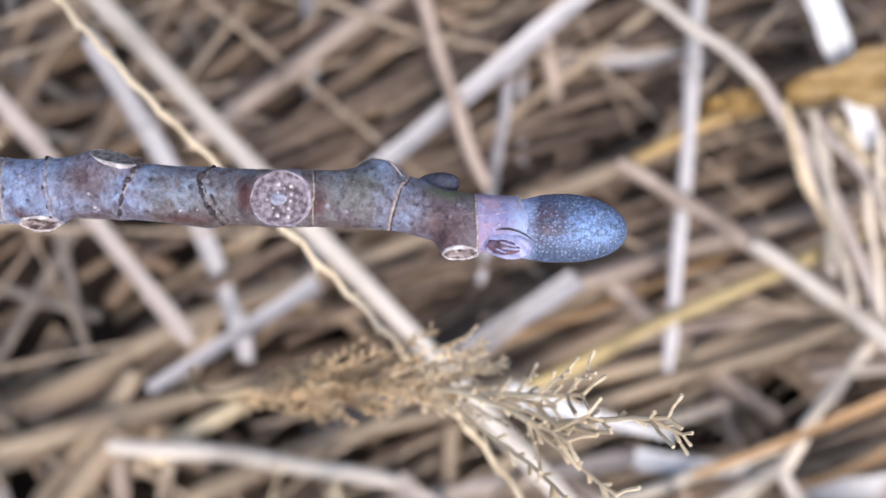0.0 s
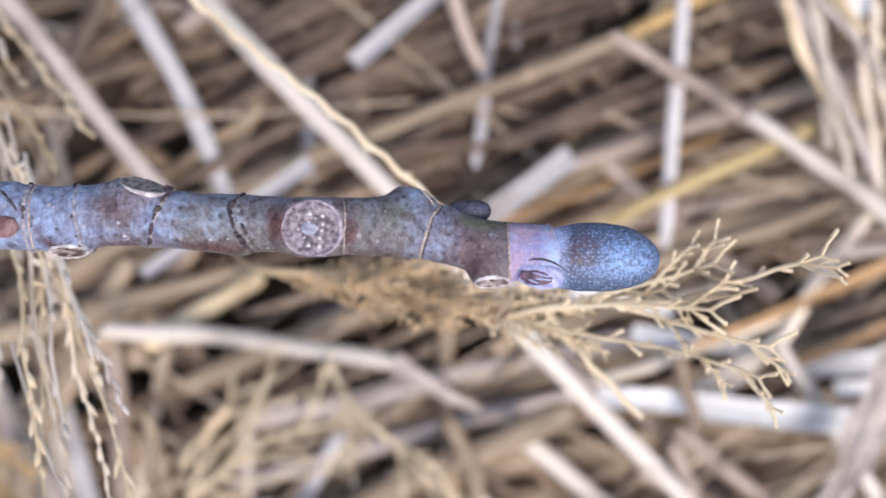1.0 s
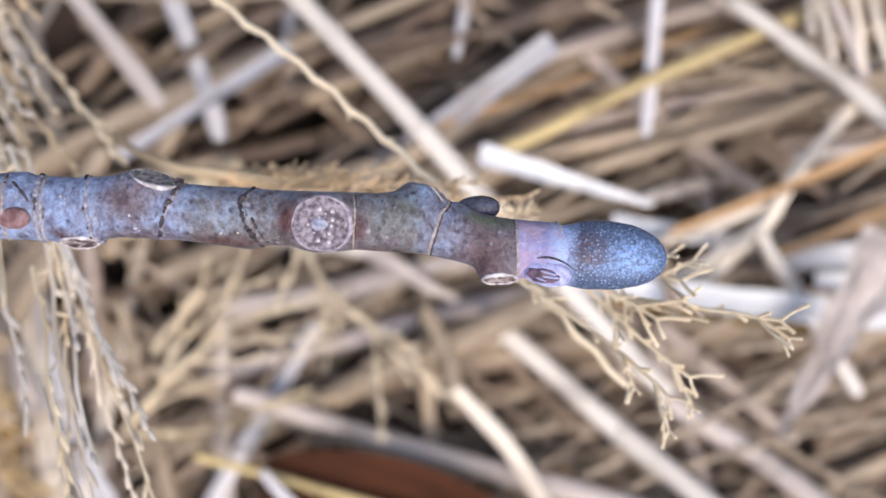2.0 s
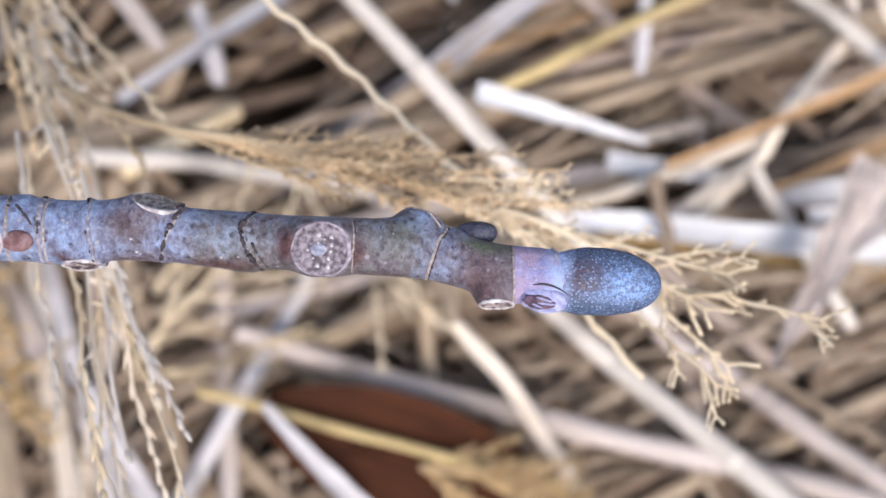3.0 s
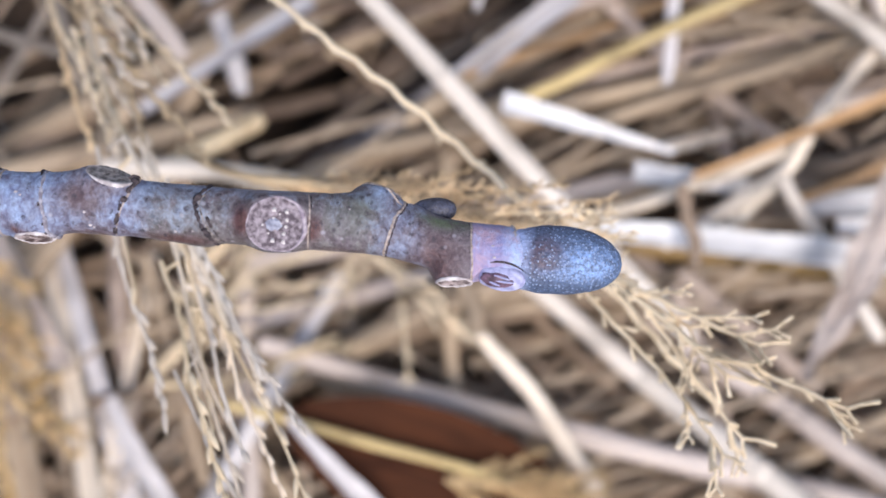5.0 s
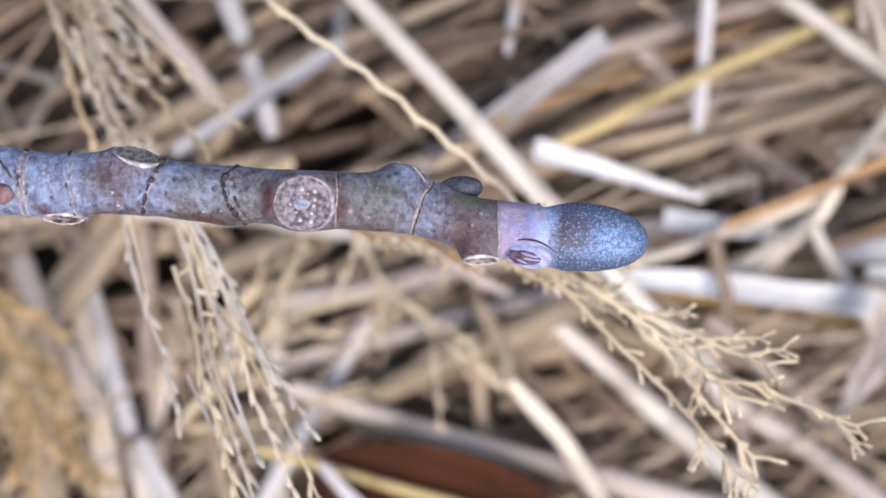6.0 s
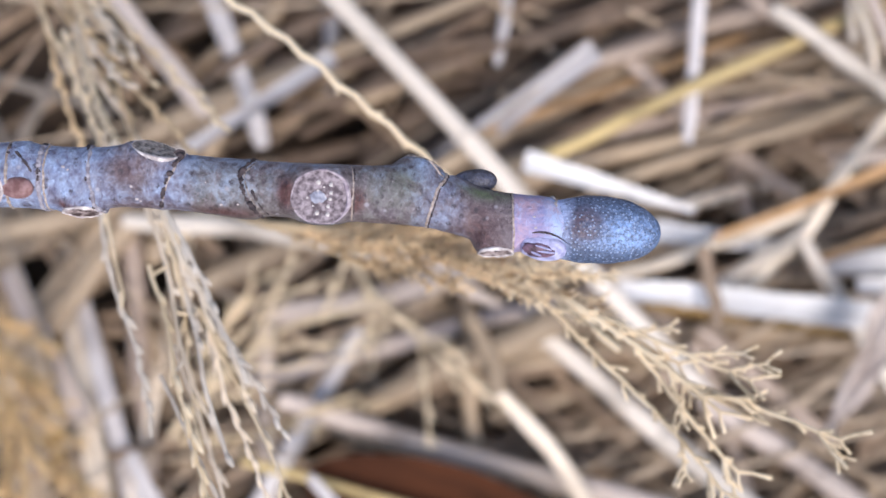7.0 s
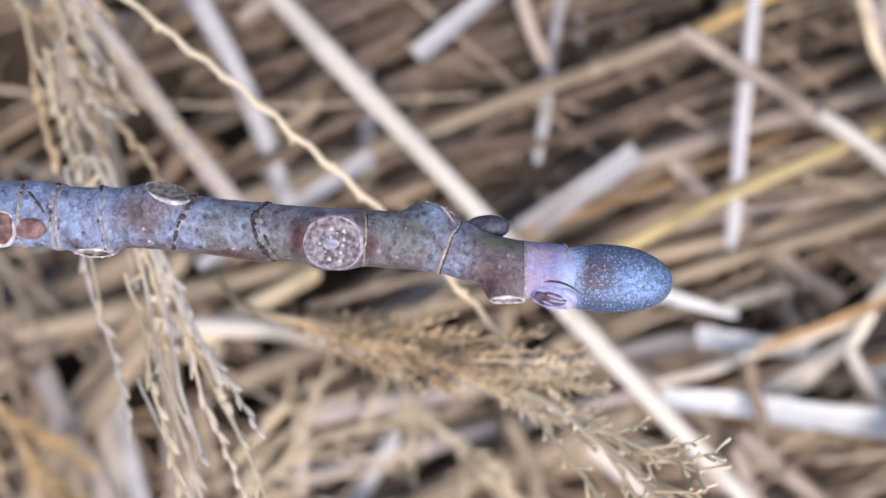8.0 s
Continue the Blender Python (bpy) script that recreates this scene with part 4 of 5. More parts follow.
def swell(x, a, x0, a0, tall, long_back, long_on, wide):
    """A swelling of the bark round (x0, angle a0), steep on its far side."""
    da = (a - a0 + math.pi) % TAU - math.pi
    dx = x - x0
    return tall * math.exp(-(dx / (long_back if dx < 0 else long_on)) ** 2 - (da / wide) ** 2)


FRONT, UP, DOWN = math.pi / 2, 0.0, math.pi


def skin_radius(x, a):
    """Angle a turns from up (0) by the front (90 degrees) to down."""
    _, r = twig_line(x)
    r += swell(x, a, -13.5, FRONT, 0.42, 3.2, 1.8, 0.75)
    r += swell(x, a, -28.48, 0.36, 0.85, 2.6, 1.7, 0.62)
    r += swell(x, a, -33.8, 2.75, 0.55, 2.2, 1.5, 0.6)
    r += swell(x, a, -19.81, 3.3, 0.40, 2.4, 1.0, 0.6)
    r += swell(x, a, -4.9, -0.05, 0.95, 2.3, 1.0, 0.8)
    r += swell(x, a, 1.5, 2.85, 0.85, 1.7, 1.2, 0.8)
    r += swell(x, a, -41.2, FRONT + 0.25, 0.6, 2.6, 1.6, 0.7)
    r += swell(x, a, -38.8, 0.1, 0.35, 1.6, 1.2, 0.7)
    r += swell(x, a, -2.2, -0.25, 0.30, 0.7, 1.3, 0.45)
    # shallow welts where the rings cross, and a wrinkled skin
    for x0, lean in ((-37, 0.0), (-33, -0.4), (-26.31, 0.8), (-19.5, -0.4)):
        r += 0.07 * math.exp(-((x - x0 - lean * math.cos(a)) / 0.45) ** 2)
    r += 0.06 * noise.noise(Vector((x * 0.6, math.cos(a) * 2, math.sin(a) * 2)))
    r += 0.035 * noise.noise(Vector((x * 2.2, math.cos(a) * 5, math.sin(a) * 5)))
    r += 0.018 * noise.noise(Vector((x * 6, math.cos(a) * 14, math.sin(a) * 14)))
    return r


def on_skin(x, a, out=0.0):
    y, _ = twig_line(x)
    r = skin_radius(x, a) + out
    return Vector((x, y + r * math.cos(a), r * math.sin(a))) * MM


# the leaf scars: place along and round the twig, half length, half width, lean towards the tip, lift
SCAR_PLACES = {
    "round": (-13.45, FRONT + 0.07, 2.42, 2.28, 0.05, 0.0),
    "upper": (-27.55, 0.44, 1.95, 1.35, 0.27, -0.12),
    "under": (-33.75, 2.80, 1.55, 1.5, 0.06, -0.10),
    "far": (-41.3, FRONT + 0.25, 1.45, 1.65, 0.08, -0.05),
    "node": (-5.1, -0.42, 1.7, 1.5, 0.30, -0.12),
    "collar": (1.35, 2.80, 1.45, 1.5, 0.05, -0.15),
}


def scar_frame(x, a, tilt, lift):
    """The middle of a scar, and its ways outwards, along and across."""
    out = Vector((0, math.cos(a), math.sin(a)))
    along_twig = Vector((1, 0, 0))
    up = (out * math.cos(tilt) + along_twig * math.sin(tilt)).normalized()
    lon = (along_twig * math.cos(tilt) - out * math.sin(tilt)).normalized()
    return on_skin(x, a, lift), up, lon, Vector((0, -math.sin(a), math.cos(a)))


def flattened(p, a):
    """A point of the bark, drawn to the plane of a scar that lies near it."""
    for (x, a0, half_long, half_wide, _, _), (c, up, lon, side) in SCAR_FRAMES:
        if math.cos(a - a0) < 0.1 or abs(p.x / MM - x) > 5:
            continue
        d = p - c
        rho = math.hypot(d.dot(lon) / (half_long * MM), d.dot(side) / (half_wide * MM))
        k = max(0.0, min(1.0, (1.55 - rho) / 0.55))
        k = k * k * (3 - 2 * k)
        p = p + up * ((-0.07 * MM - d.dot(up)) * k)
    return p


SCAR_FRAMES = [(place, scar_frame(place[0], place[1], place[4], place[5])) for place in SCAR_PLACES.values()]


def spot(x, a, x0, a0, long, wide):
    return math.exp(-((x - x0) / long) ** 2 - ((a - a0) / wide) ** 2)


def bark_marks(x, a):
    """How much bloom with painted sky sheen, green, red, lilac and olive the bark has at (x, a)."""
    f = a if a < math.pi else TAU - a
    bloom_sheen = float(np.interp(x, (-80, -34.2, -31.83, -30.53, -28.02, -26.79, -24.83, -23.6, -20.52, -19.01, -17.53, -11.68, -6.9, -5.57, -3.4, -1.6, -0.6, 2.6), (0.95, 0.95, 0.82, 0.44, 0.38, 0.78, 0.70, 0.38, 0.38, 0.36, 0.30, 0.08, 0.06, 0.40, 0.60, 0.54, 0.06, 0.06)))
    # blue sky light along the upper edge, painted into the bloom
    bloom_sheen += 0.42 * math.exp(-(f / 0.75) ** 2) * (1 if x < -4 else 0.2) + 0.28 * spot(x, f, -29.78, 2.25, 2.2, 0.4)
    bloom_sheen -= 0.35 * spot(x, f, -20.52, 2.7, 7.0, 0.45) + 0.3 * spot(x, f, -29.97, 1.35, 1.5, 0.5)
    green = 0.95 * spot(x, f, -0.2, 0.62, 1.5, 0.30) + 0.65 * spot(x, f, 1.6, 0.45, 1.2, 0.3) + 0.35 * spot(x, f, -6.33, 0.9, 1.6, 0.5)
    red = 0.45 * spot(x, f, 0.3, 1.5, 2.0, 0.6) + 1.3 * spot(x, f, -16.35, FRONT, 0.85, 0.62) + 1.6 * spot(x, f, -10.5, FRONT + 0.2, 0.75, 0.40)
    red += 0.7 * spot(x, f, -0.4, 2.2, 1.9, 0.55) + 1.2 * spot(x, f, -34.7, 2.28, 1.3, 0.16) + 0.95 * spot(x, f, -21.55, 2.62, 3.6, 0.34)
    red += 0.5 * spot(x, f, -29.41, 2.62, 2.6, 0.22) + 0.5 * spot(x, f, -29.78, 1.25, 1.6, 0.45) + 0.5 * spot(x, f, -8.32, 2.8, 3.0, 0.3)
    olive = float(np.interp(x, (-25.65, -24.42, -18.52, -17.04, -11.68, -9.75, -5.95, -4.4), (0, 0.7, 0.7, 0.5, 0.3, 0.55, 0.55, 0.1)))
    lilac = max(0.0, min(1.0, (x - 2.62) / 0.16))
    return max(0.0, min(bloom_sheen, 1)), min(green, 1), min(red, 1), 0.92 * lilac, olive


def build_twig():
    twig = new("twig")
    tagged(twig, "leafless bare twig with a blue-grey end bud", "twig")
    bm = bmesh.new()
    skin = bm.verts.layers.float_color.new("skin")
    tone = bm.verts.layers.float_color.new("tone")
    sides, rows = 72, 560
    rings = []
    for i in range(rows + 1):
        x = -80 + 87.6 * (i / rows) ** 0.7
        ring = []
        for k in range(sides):
            a = TAU * k / sides
            v = bm.verts.new(flattened(on_skin(x, a), a))
            bloom_sheen, green, red, lilac, olive = bark_marks(x, a)
            v[skin] = (bloom_sheen, green, red, lilac)
            v[tone] = (olive, max(0.0, min(1.0, (x - 5.0) / 1.1)), 0, 1)
            ring.append(v)
        rings.append(ring)
    for lo, hi in zip(rings, rings[1:]):
        for k in range(sides):
            bm.faces.new((lo[k], lo[(k + 1) % sides], hi[(k + 1) % sides], hi[k]))
    bm.faces.new(rings[0][::-1])
    bm.faces.new(rings[-1])
    part("bark", bm, BARK, twig, "mauve-brown bark with a patchy bluish bloom and painted sky sheen")

    def ring_scar(turns, r, material, label, rough=0.25, shift=0.0, out=-0.07):
        """A low ragged ridge round the twig; turns: degrees from the top, and x there."""
        bm = bmesh.new()
        lo, hi = turns[0][0], turns[-1][0]
        n = max(6, int((hi - lo) / 2.5))
        pts, rad = [], []
        for i in range(n + 1):
            d = lo + (hi - lo) * i / n
            a = radians(d)
            x = float(np.interp(d, [t[0] for t in turns], [t[1] for t in turns])) + shift
            x += 0.05 * noise.noise(Vector((a * 3, turns[0][1], 3))) + 0.05 * rough * noise.noise(Vector((a * 14, turns[0][1], 5)))
            pts.append(flattened(on_skin(x, a, out), a))
            rad.append(r * MM * (1 + 1.6 * rough * noise.noise(Vector((a * 7, turns[0][1] + r, 0)))) * (0.35 if i in (0, n) else 1))
        tube(bm, pts, rad, 6)
        part("stipule_scar", bm, material, twig, label)

    def dashes(turns, places, r, shift=0.0):
        """The dark broken stretches of a ring."""
        for lo, hi in places:
            xs = [float(np.interp(d, [t[0] for t in turns], [t[1] for t in turns])) for d in (lo, (lo + hi) / 2, hi)]
            ring_scar(((lo, xs[0]), ((lo + hi) / 2, xs[1]), (hi, xs[2])), r * rng.uniform(0.65, 1.1), SCARDARK_SHADE, "dark broken stretch of a ring scar", 0.6, shift, -0.05)

    # the rings that the fallen stipules left, from the bud backwards
    first = ((-90, -3.2), (10, -3.05), (35, -3.25), (60, -3.75), (100, -4.2), (140, -4.6), (190, -4.75))
    ring_scar(first, 0.15, SCARPALE, "raised tan ring scar", 0.2)
    # a dark strip that paints the ring's shadow on its bud side
    ring_scar(first, 0.09, SCARDARK_SHADE, "painted shadow beside a ring scar", 0.6, 0.2, -0.05)
    collar = ((-90, 2.7), (0, 2.58), (60, 2.62), (110, 2.78), (160, 2.72), (195, 2.7))
    ring_scar(collar, 0.12, SCARPALE, "thin tan ring scar", 0.3)
    dashes(collar, ((2, 22), (52, 60), (74, 92)), 0.07, -0.18)
    fourth = ((-50, -10.9), (0, -11.19), (40, -10.9), (70, -10.76), (100, -10.81), (180, -11))
    ring_scar(fourth, 0.08, SCARPALE, "thin tan ring scar", 0.3)
    dashes(fourth, ((20, 60), (92, 128)), 0.09, 0.14)
    second = ((-60, -19.11), (0, -19.4), (30, -19.76), (62, -20.37), (95, -19.96), (130, -19.2), (155, -18.71), (200, -18.52))
    ring_scar(second, 0.16, SCARDARK_SHADE, "dark broken ring scar", 0.8)
    ring_scar(second, 0.10, SCARDIM, "thin greyish ring scar", 0.5, 0.42)
    dashes(second, ((5, 30), (42, 74), (78, 98), (112, 142)), 0.24, 0.08)
    dashes(second, ((88, 112), (116, 155)), 0.15, 0.78)
    third = ((-40, -25.34), (10, -25.39), (35, -25.6), (60, -25.94), (90, -26.46), (120, -26.79), (160, -27.12), (200, -27.17))
    ring_scar(third, 0.10, SCARPALE, "thin tan ring scar", 0.5, 0.12)
    dashes(third, ((22, 36), (40, 58), (64, 76), (78, 92), (96, 124), (128, 150)), 0.21)
    ring_scar(((12, -25.79), (22, -25.6), (34, -25.5)), 0.36, SCARDARK_SHADE, "black crust at a leaf scar's end", 0.9, 0.1, 0.12)
    ring_scar(((20, -25.5), (30, -25.45), (42, -25.6)), 0.28, SCARDARK_SHADE, "black crust at a leaf scar's end", 0.9, 0.0, 0.05)
    ring_scar(((-35, -6.7), (-5, -5.5), (12, -4.4), (20, -3.25)), 0.11, SCARPALE, "tan edge of the swollen node", 0.3, 0.0, 0.02)
    fifth = ((-50, -33.5), (0, -33.45), (45, -33.2), (90, -33.05), (130, -32.7), (165, -32.2), (200, -32.11))
    ring_scar(fifth, 0.17, SCARBAND, "pale tan band of a ring scar", 0.4, 0.22, -0.07)
    dashes(fifth, ((2, 26), (52, 58), (84, 92), (118, 122), (134, 160)), 0.15)
    sixth = ((-50, -37.2), (0, -37.15), (90, -37), (200, -36.9))
    ring_scar(sixth, 0.26, SCARBAND, "broad tan band of a ring scar", 0.4, 0.0, -0.12)
    ring_scar(sixth, 0.10, SCARPALE, "thin tan ring scar", 0.4, 0.42, -0.02)
    dashes(sixth, ((0, 12), (38, 48), (66, 94), (104, 118)), 0.21)
    seventh = ((-50, -40.1), (0, -39.95), (60, -39.75), (100, -39.55), (140, -39.7), (200, -39.8))
    ring_scar(seventh, 0.15, SCARPALE, "thin tan ring scar", 0.4)
    dashes(seventh, ((18, 36), (40, 46)), 0.14, 0.1)
    ring_scar(((38, -39.2), (52, -38.5), (66, -37.9), (78, -37.5)), 0.14, SCARDARK_SHADE, "dark crease in the bark", 0.4)

    def leaf_scar(place, rim, face, label, rim_r=0.06, heavy=0.0, heavy_r=0.0, square=0.0, dots=()):
        """A flat oval face sunk into the bark: face, raised rim and the dots of the sap strands."""
        x, a, half_long, half_wide, tilt, lift = SCAR_PLACES[place]
        c, up, lon, side = scar_frame(x, a, tilt, lift)
        n, rows2 = 44, 8

        def edge(q):
            return (1 + 0.02 * math.sin(q * 3 + x) + 0.015 * math.sin(q * 7) - square * math.cos(4 * q)) * MM

        bm = bmesh.new()
        centre = bm.verts.new(c + up * 0.02 * MM)
        rows_v = []
        for j in range(1, rows2 + 1):
            s = j / rows2
            ring = []
            for k in range(n):
                q = TAU * k / n
                lift = 0.02 + 0.09 * noise.noise(Vector((s * 4 * math.cos(q), s * 4 * math.sin(q), x))) + 0.08 * noise.noise(Vector((s * 9 * math.cos(q), s * 9 * math.sin(q), x))) if j < rows2 else -0.25
                ring.append(bm.verts.new(c + (lon * math.cos(q) * half_long + side * math.sin(q) * half_wide) * min(1.03, s * 8 / 7) * edge(q) + up * lift * MM))
            rows_v.append(ring)
        for k in range(n):
            bm.faces.new((centre, rows_v[0][k], rows_v[0][(k + 1) % n]))
        for lo, hi in zip(rows_v, rows_v[1:]):
            for k in range(n):
                bm.faces.new((lo[k], hi[k], hi[(k + 1) % n], lo[(k + 1) % n]))
        bmesh.ops.recalc_face_normals(bm, faces=bm.faces)
        scar = part("leaf_scar", bm, face, twig, label)
        bm = bmesh.new()
        pts, rad = [], []
        for k in range(n + 1):
            q = TAU * k / n
            pts.append(c + (lon * math.cos(q) * half_long + side * math.sin(q) * half_wide) * edge(q))
            rad.append((rim_r * (1 + 1.1 * noise.noise(Vector((k * 0.5, x, 1)))) + heavy_r * max(0.0, math.cos(q - heavy)) ** 2) * MM)
        tube(bm, pts, rad, 6)
        part("scar_rim", bm, rim, scar)
        for u, w, r in dots:
            bm = bmesh.new()
            bmesh.ops.create_icosphere(bm, subdivisions=2, radius=r * MM)
            for v in bm.verts:
                v.co *= 1 + 0.3 * noise.noise(v.co * 9000)
            part("bundle_scar", bm, DOT, scar, m=Matrix.Translation(c + (lon * u - side * w) * MM + up * -0.03 * MM))
        return scar

    round_scar = leaf_scar(
        "round", SCARRIM, SCAR, "round corky leaf scar", 0.055, -0.2, 0.17, 0.015,
        dots=((-0.16, 1.24, 0.20), (0.87, 1.07, 0.18), (-0.21, 0.53, 0.13), (0.90, 0.36, 0.16), (0.82, -0.16, 0.15), (0.66, -0.77, 0.17), (0.63, -1.45, 0.19), (-0.25, -1.35, 0.19), (-1.07, -0.08, 0.12), (0.45, 0.05, 0.10), (-0.6, -0.75, 0.09), (0.3, 0.85, 0.09)),
    )
    c, up, lon, side = scar_frame(*SCAR_PLACES["round"][:2], *SCAR_PLACES["round"][4:])
    bm = bmesh.new()
    bmesh.ops.create_icosphere(bm, subdivisions=3, radius=1.0)
    for v in bm.verts:
        v.co *= 1 + 0.45 * noise.noise(v.co * 2.1 + Vector((5, 0, 0)))
        v.co = Vector((v.co.x * 0.62, v.co.y * 0.50, v.co.z * 0.10)) * MM
    turned = Matrix((lon, side, up)).transposed().to_4x4()
    part("bloom_patch", bm, SCARBLUE, round_scar, "pale bluish bloom", Matrix.Translation(c + lon * -0.22 * MM + up * 0.06 * MM) @ turned)
    leaf_scar("upper", SCARWHITE, SCARDIM, "greyish oval leaf scar with a white lower rim", 0.022, math.pi / 2 - 0.35, 0.22)
    leaf_scar("under", SCARWHITE, SCARPIT, "pale rimmed oval leaf scar under the twig", 0.12, -math.pi / 2, 0.05)
    leaf_scar("far", SCARWHITE, SCARBROWN, "brown leaf scar with a pale rim", 0.08, 0.9, 0.10, 0.05)
    leaf_scar("node", SCARPALE, SCARDIM, "tan-rimmed leaf scar on a swollen node", 0.10)
    leaf_scar("collar", SCARWHITE, SCARPIT, "pale rimmed oval leaf scar under the twig", 0.12, -math.pi / 2, 0.05)

    # pale breathing pores that stand out singly
    for x, a, r in ((-29.32, 1.75, 0.16), (-28.95, 2.25, 0.19), (-28.67, 2.35, 0.11), (-21.86, 2.2, 0.14), (-20.42, 2.15, 0.12), (-35, 1.15, 0.17), (-34.6, 1.25, 0.12), (4.4, 1.22, 0.13), (4.55, 1.6, 0.14), (5.3, 1.75, 0.10), (0.9, 2.05, 0.16), (-7.47, 1.0, 0.10), (-23.09, 1.4, 0.09)):
        bm = bmesh.new()
        bmesh.ops.create_icosphere(bm, subdivisions=2, radius=0.8 * r * MM)
        for v in bm.verts:
            v.co.x *= 1.3
            v.co *= 1 + 0.35 * noise.noise(v.co * 7000 + Vector((x, 0, 0)))
        part("lenticel", bm, SCARWHITE, twig, m=Matrix.Translation(on_skin(x, a, -0.05)))

    def oval_bud(name, c, axis, length, half, thick, material, label, out=Vector((0, 0, 1)), neck=0.5):
        """A rounded bud on a narrower neck, widest past its middle."""
        bm = bmesh.new()
        skin = bm.verts.layers.float_color.new("skin")
        axis = axis.normalized()
        side = axis.cross(out).normalized()
        out = side.cross(axis).normalized()
        n, rows2 = 40, 48
        rings = []
        for i in range(rows2 + 1):
            s = i / rows2
            swollen = neck + (1 - neck) * min(1.0, s / 0.5) ** 1.2 * (2 - min(1.0, s / 0.5) ** 1.2)
            w = swollen * math.sqrt(max(0.0, 1 - max(0.0, (s - 0.5) / 0.5) ** 2.3) + 1e-5) * math.sqrt(min(1.0, s / 0.06 + 0.01))
            ring = []
            for k in range(n):
                a = TAU * k / n
                lump = 1 + 0.04 * noise.noise(Vector((s * 4, math.cos(a) * 1.5, math.sin(a) * 1.5)))
                v = bm.verts.new(c + axis * (s - 0.5) * length + (side * math.cos(a) * half + out * math.sin(a) * thick) * w * lump)
                v[skin] = (max(0.0, 1 - s / 0.42) + 0.4 * max(0.0, math.sin(a)) * s, 0, 0, 1)
                ring.append(v)
            rings.append(ring)
        for lo, hi in zip(rings, rings[1:]):
            for k in range(n):
                bm.faces.new((lo[k], lo[(k + 1) % n], hi[(k + 1) % n], hi[k]))
        bm.faces.new(rings[0][::-1])
        bm.faces.new(rings[-1])
        bmesh.ops.recalc_face_normals(bm, faces=bm.faces)
        return part(name, bm, material, twig, label)

    oval_bud("side_bud", Vector((-0.75, 2.32, -1.5)) * MM, Vector((1, 0.13, 0.0)), 4.2 * MM, 1.12 * MM, 1.1 * MM, BUDDARK, "small dark slate side bud", neck=0.35)
    oval_bud("side_bud", Vector((-38.7, 0.75, 2.72)) * MM, Vector((1, 0.03, 0.02)), 2.7 * MM, 0.92 * MM, 0.55 * MM, BUDRED, "small reddish side bud")
    rim_bud = oval_bud("side_bud", Vector((5.35, -2.78, 1.75)) * MM, Vector((1, -0.12, 0.0)), 3.9 * MM, 1.13 * MM, 0.8 * MM, LILAC, "lilac-rimmed plum side bud", Vector((0, -0.35, 1)), neck=0.6)
    bm = bmesh.new()
    bmesh.ops.create_uvsphere(bm, u_segments=32, v_segments=16, radius=1.0)
    for v in bm.verts:
        ragged = 1 + 0.22 * noise.noise(Vector((math.atan2(v.co.y, v.co.x) * 2.2, 4.0, 0)))
        v.co = Vector((v.co.x * 1.45 * ragged, v.co.y * 0.66 * ragged, v.co.z * 0.42)) * MM
    part("bud_heart", bm, PLUM, rim_bud, m=Matrix.Translation(Vector((4.95, -2.90, 2.27)) * MM) @ pose(0, 0, 0, 20, 0, -7))
    for x, y, long, turn in ((5.3, -2.66, 0.75, -14), (5.55, -3.02, 0.8, -4), (4.7, -3.2, 0.5, -20)):
        bm = bmesh.new()
        bmesh.ops.create_uvsphere(bm, u_segments=12, v_segments=8, radius=1.0)
        for v in bm.verts:
            v.co = Vector((v.co.x * long, v.co.y * 0.10, v.co.z * 0.10)) * MM
        part("bud_streak", bm, LILAC, rim_bud, m=Matrix.Translation(Vector((x, y, 2.66)) * MM) @ pose(0, 0, 0, 20, 0, turn))
    bm = bmesh.new()
    edge = [Vector((3.55 + 3.75 * i / 20, -2.70 + 1.32 * math.sin(math.pi * (0.22 + 0.70 * i / 20)) ** 0.8, 2.46 - 0.42 * (i / 10 - 1) ** 2)) * MM for i in range(21)]
    tube(bm, edge, [0.075 * MM * (0.3 + math.sin(math.pi * i / 20)) for i in range(21)], 6)
    part("bud_edge", bm, SCARDARK_SHADE, rim_bud)

    # the torn pale lip of the collar, from which the end bud stands out
    bm = bmesh.new()
    pts, rad = [], []
    for i in range(25):
        a = -1.0 + 1.75 * i / 24
        x = 6.15 + 0.35 * noise.noise(Vector((a * 4, 2, 7))) + 0.15 * a
        pts.append(on_skin(x, a, 0.10 + 0.12 * noise.noise(Vector((a * 9, 1, 1)))))
        rad.append(MM * (0.09 + 0.10 * noise.noise(Vector((a * 8, 5, 2)))) * (0.3 if i in (0, 24) else 1))
    tube(bm, pts, rad, 6)
    part("torn_lip", bm, SCARWHITE, twig, "torn pale lip of the collar")

    # the end bud: a flattened duckbill of two scales that meet along a seam
    bm = bmesh.new()
    skin = bm.verts.layers.float_color.new("skin")
    n, rows2 = 64, 72
    rings = []
    for i in range(rows2 + 1):
        s = i / rows2
        x = 5.6 + 9.85 * s
        grow = min(1.0, 0.84 + 0.55 * s) if s < 0.3 else 1.0
        end = math.sqrt(max(0.0, 1 - max(0.0, (s - 0.40) / 0.60) ** 2.35))
        half = 2.95 * grow * max(end, 0.015)
        thick = 2.2 * grow * max(end, 0.015)
        cy = -1.27 - 0.15 * s + 0.10 * math.sin(math.pi * s)
        ring = []
        for k in range(n):
            a = TAU * k / n
            seam = 1 - 0.02 * math.exp(-((abs(math.cos(a)) - 1) / 0.02) ** 2)
            wob = 1 + 0.016 * noise.noise(Vector((x, math.cos(a) * 2, math.sin(a) * 2))) + 0.007 * noise.noise(Vector((x * 3, math.cos(a) * 8, math.sin(a) * 8)))
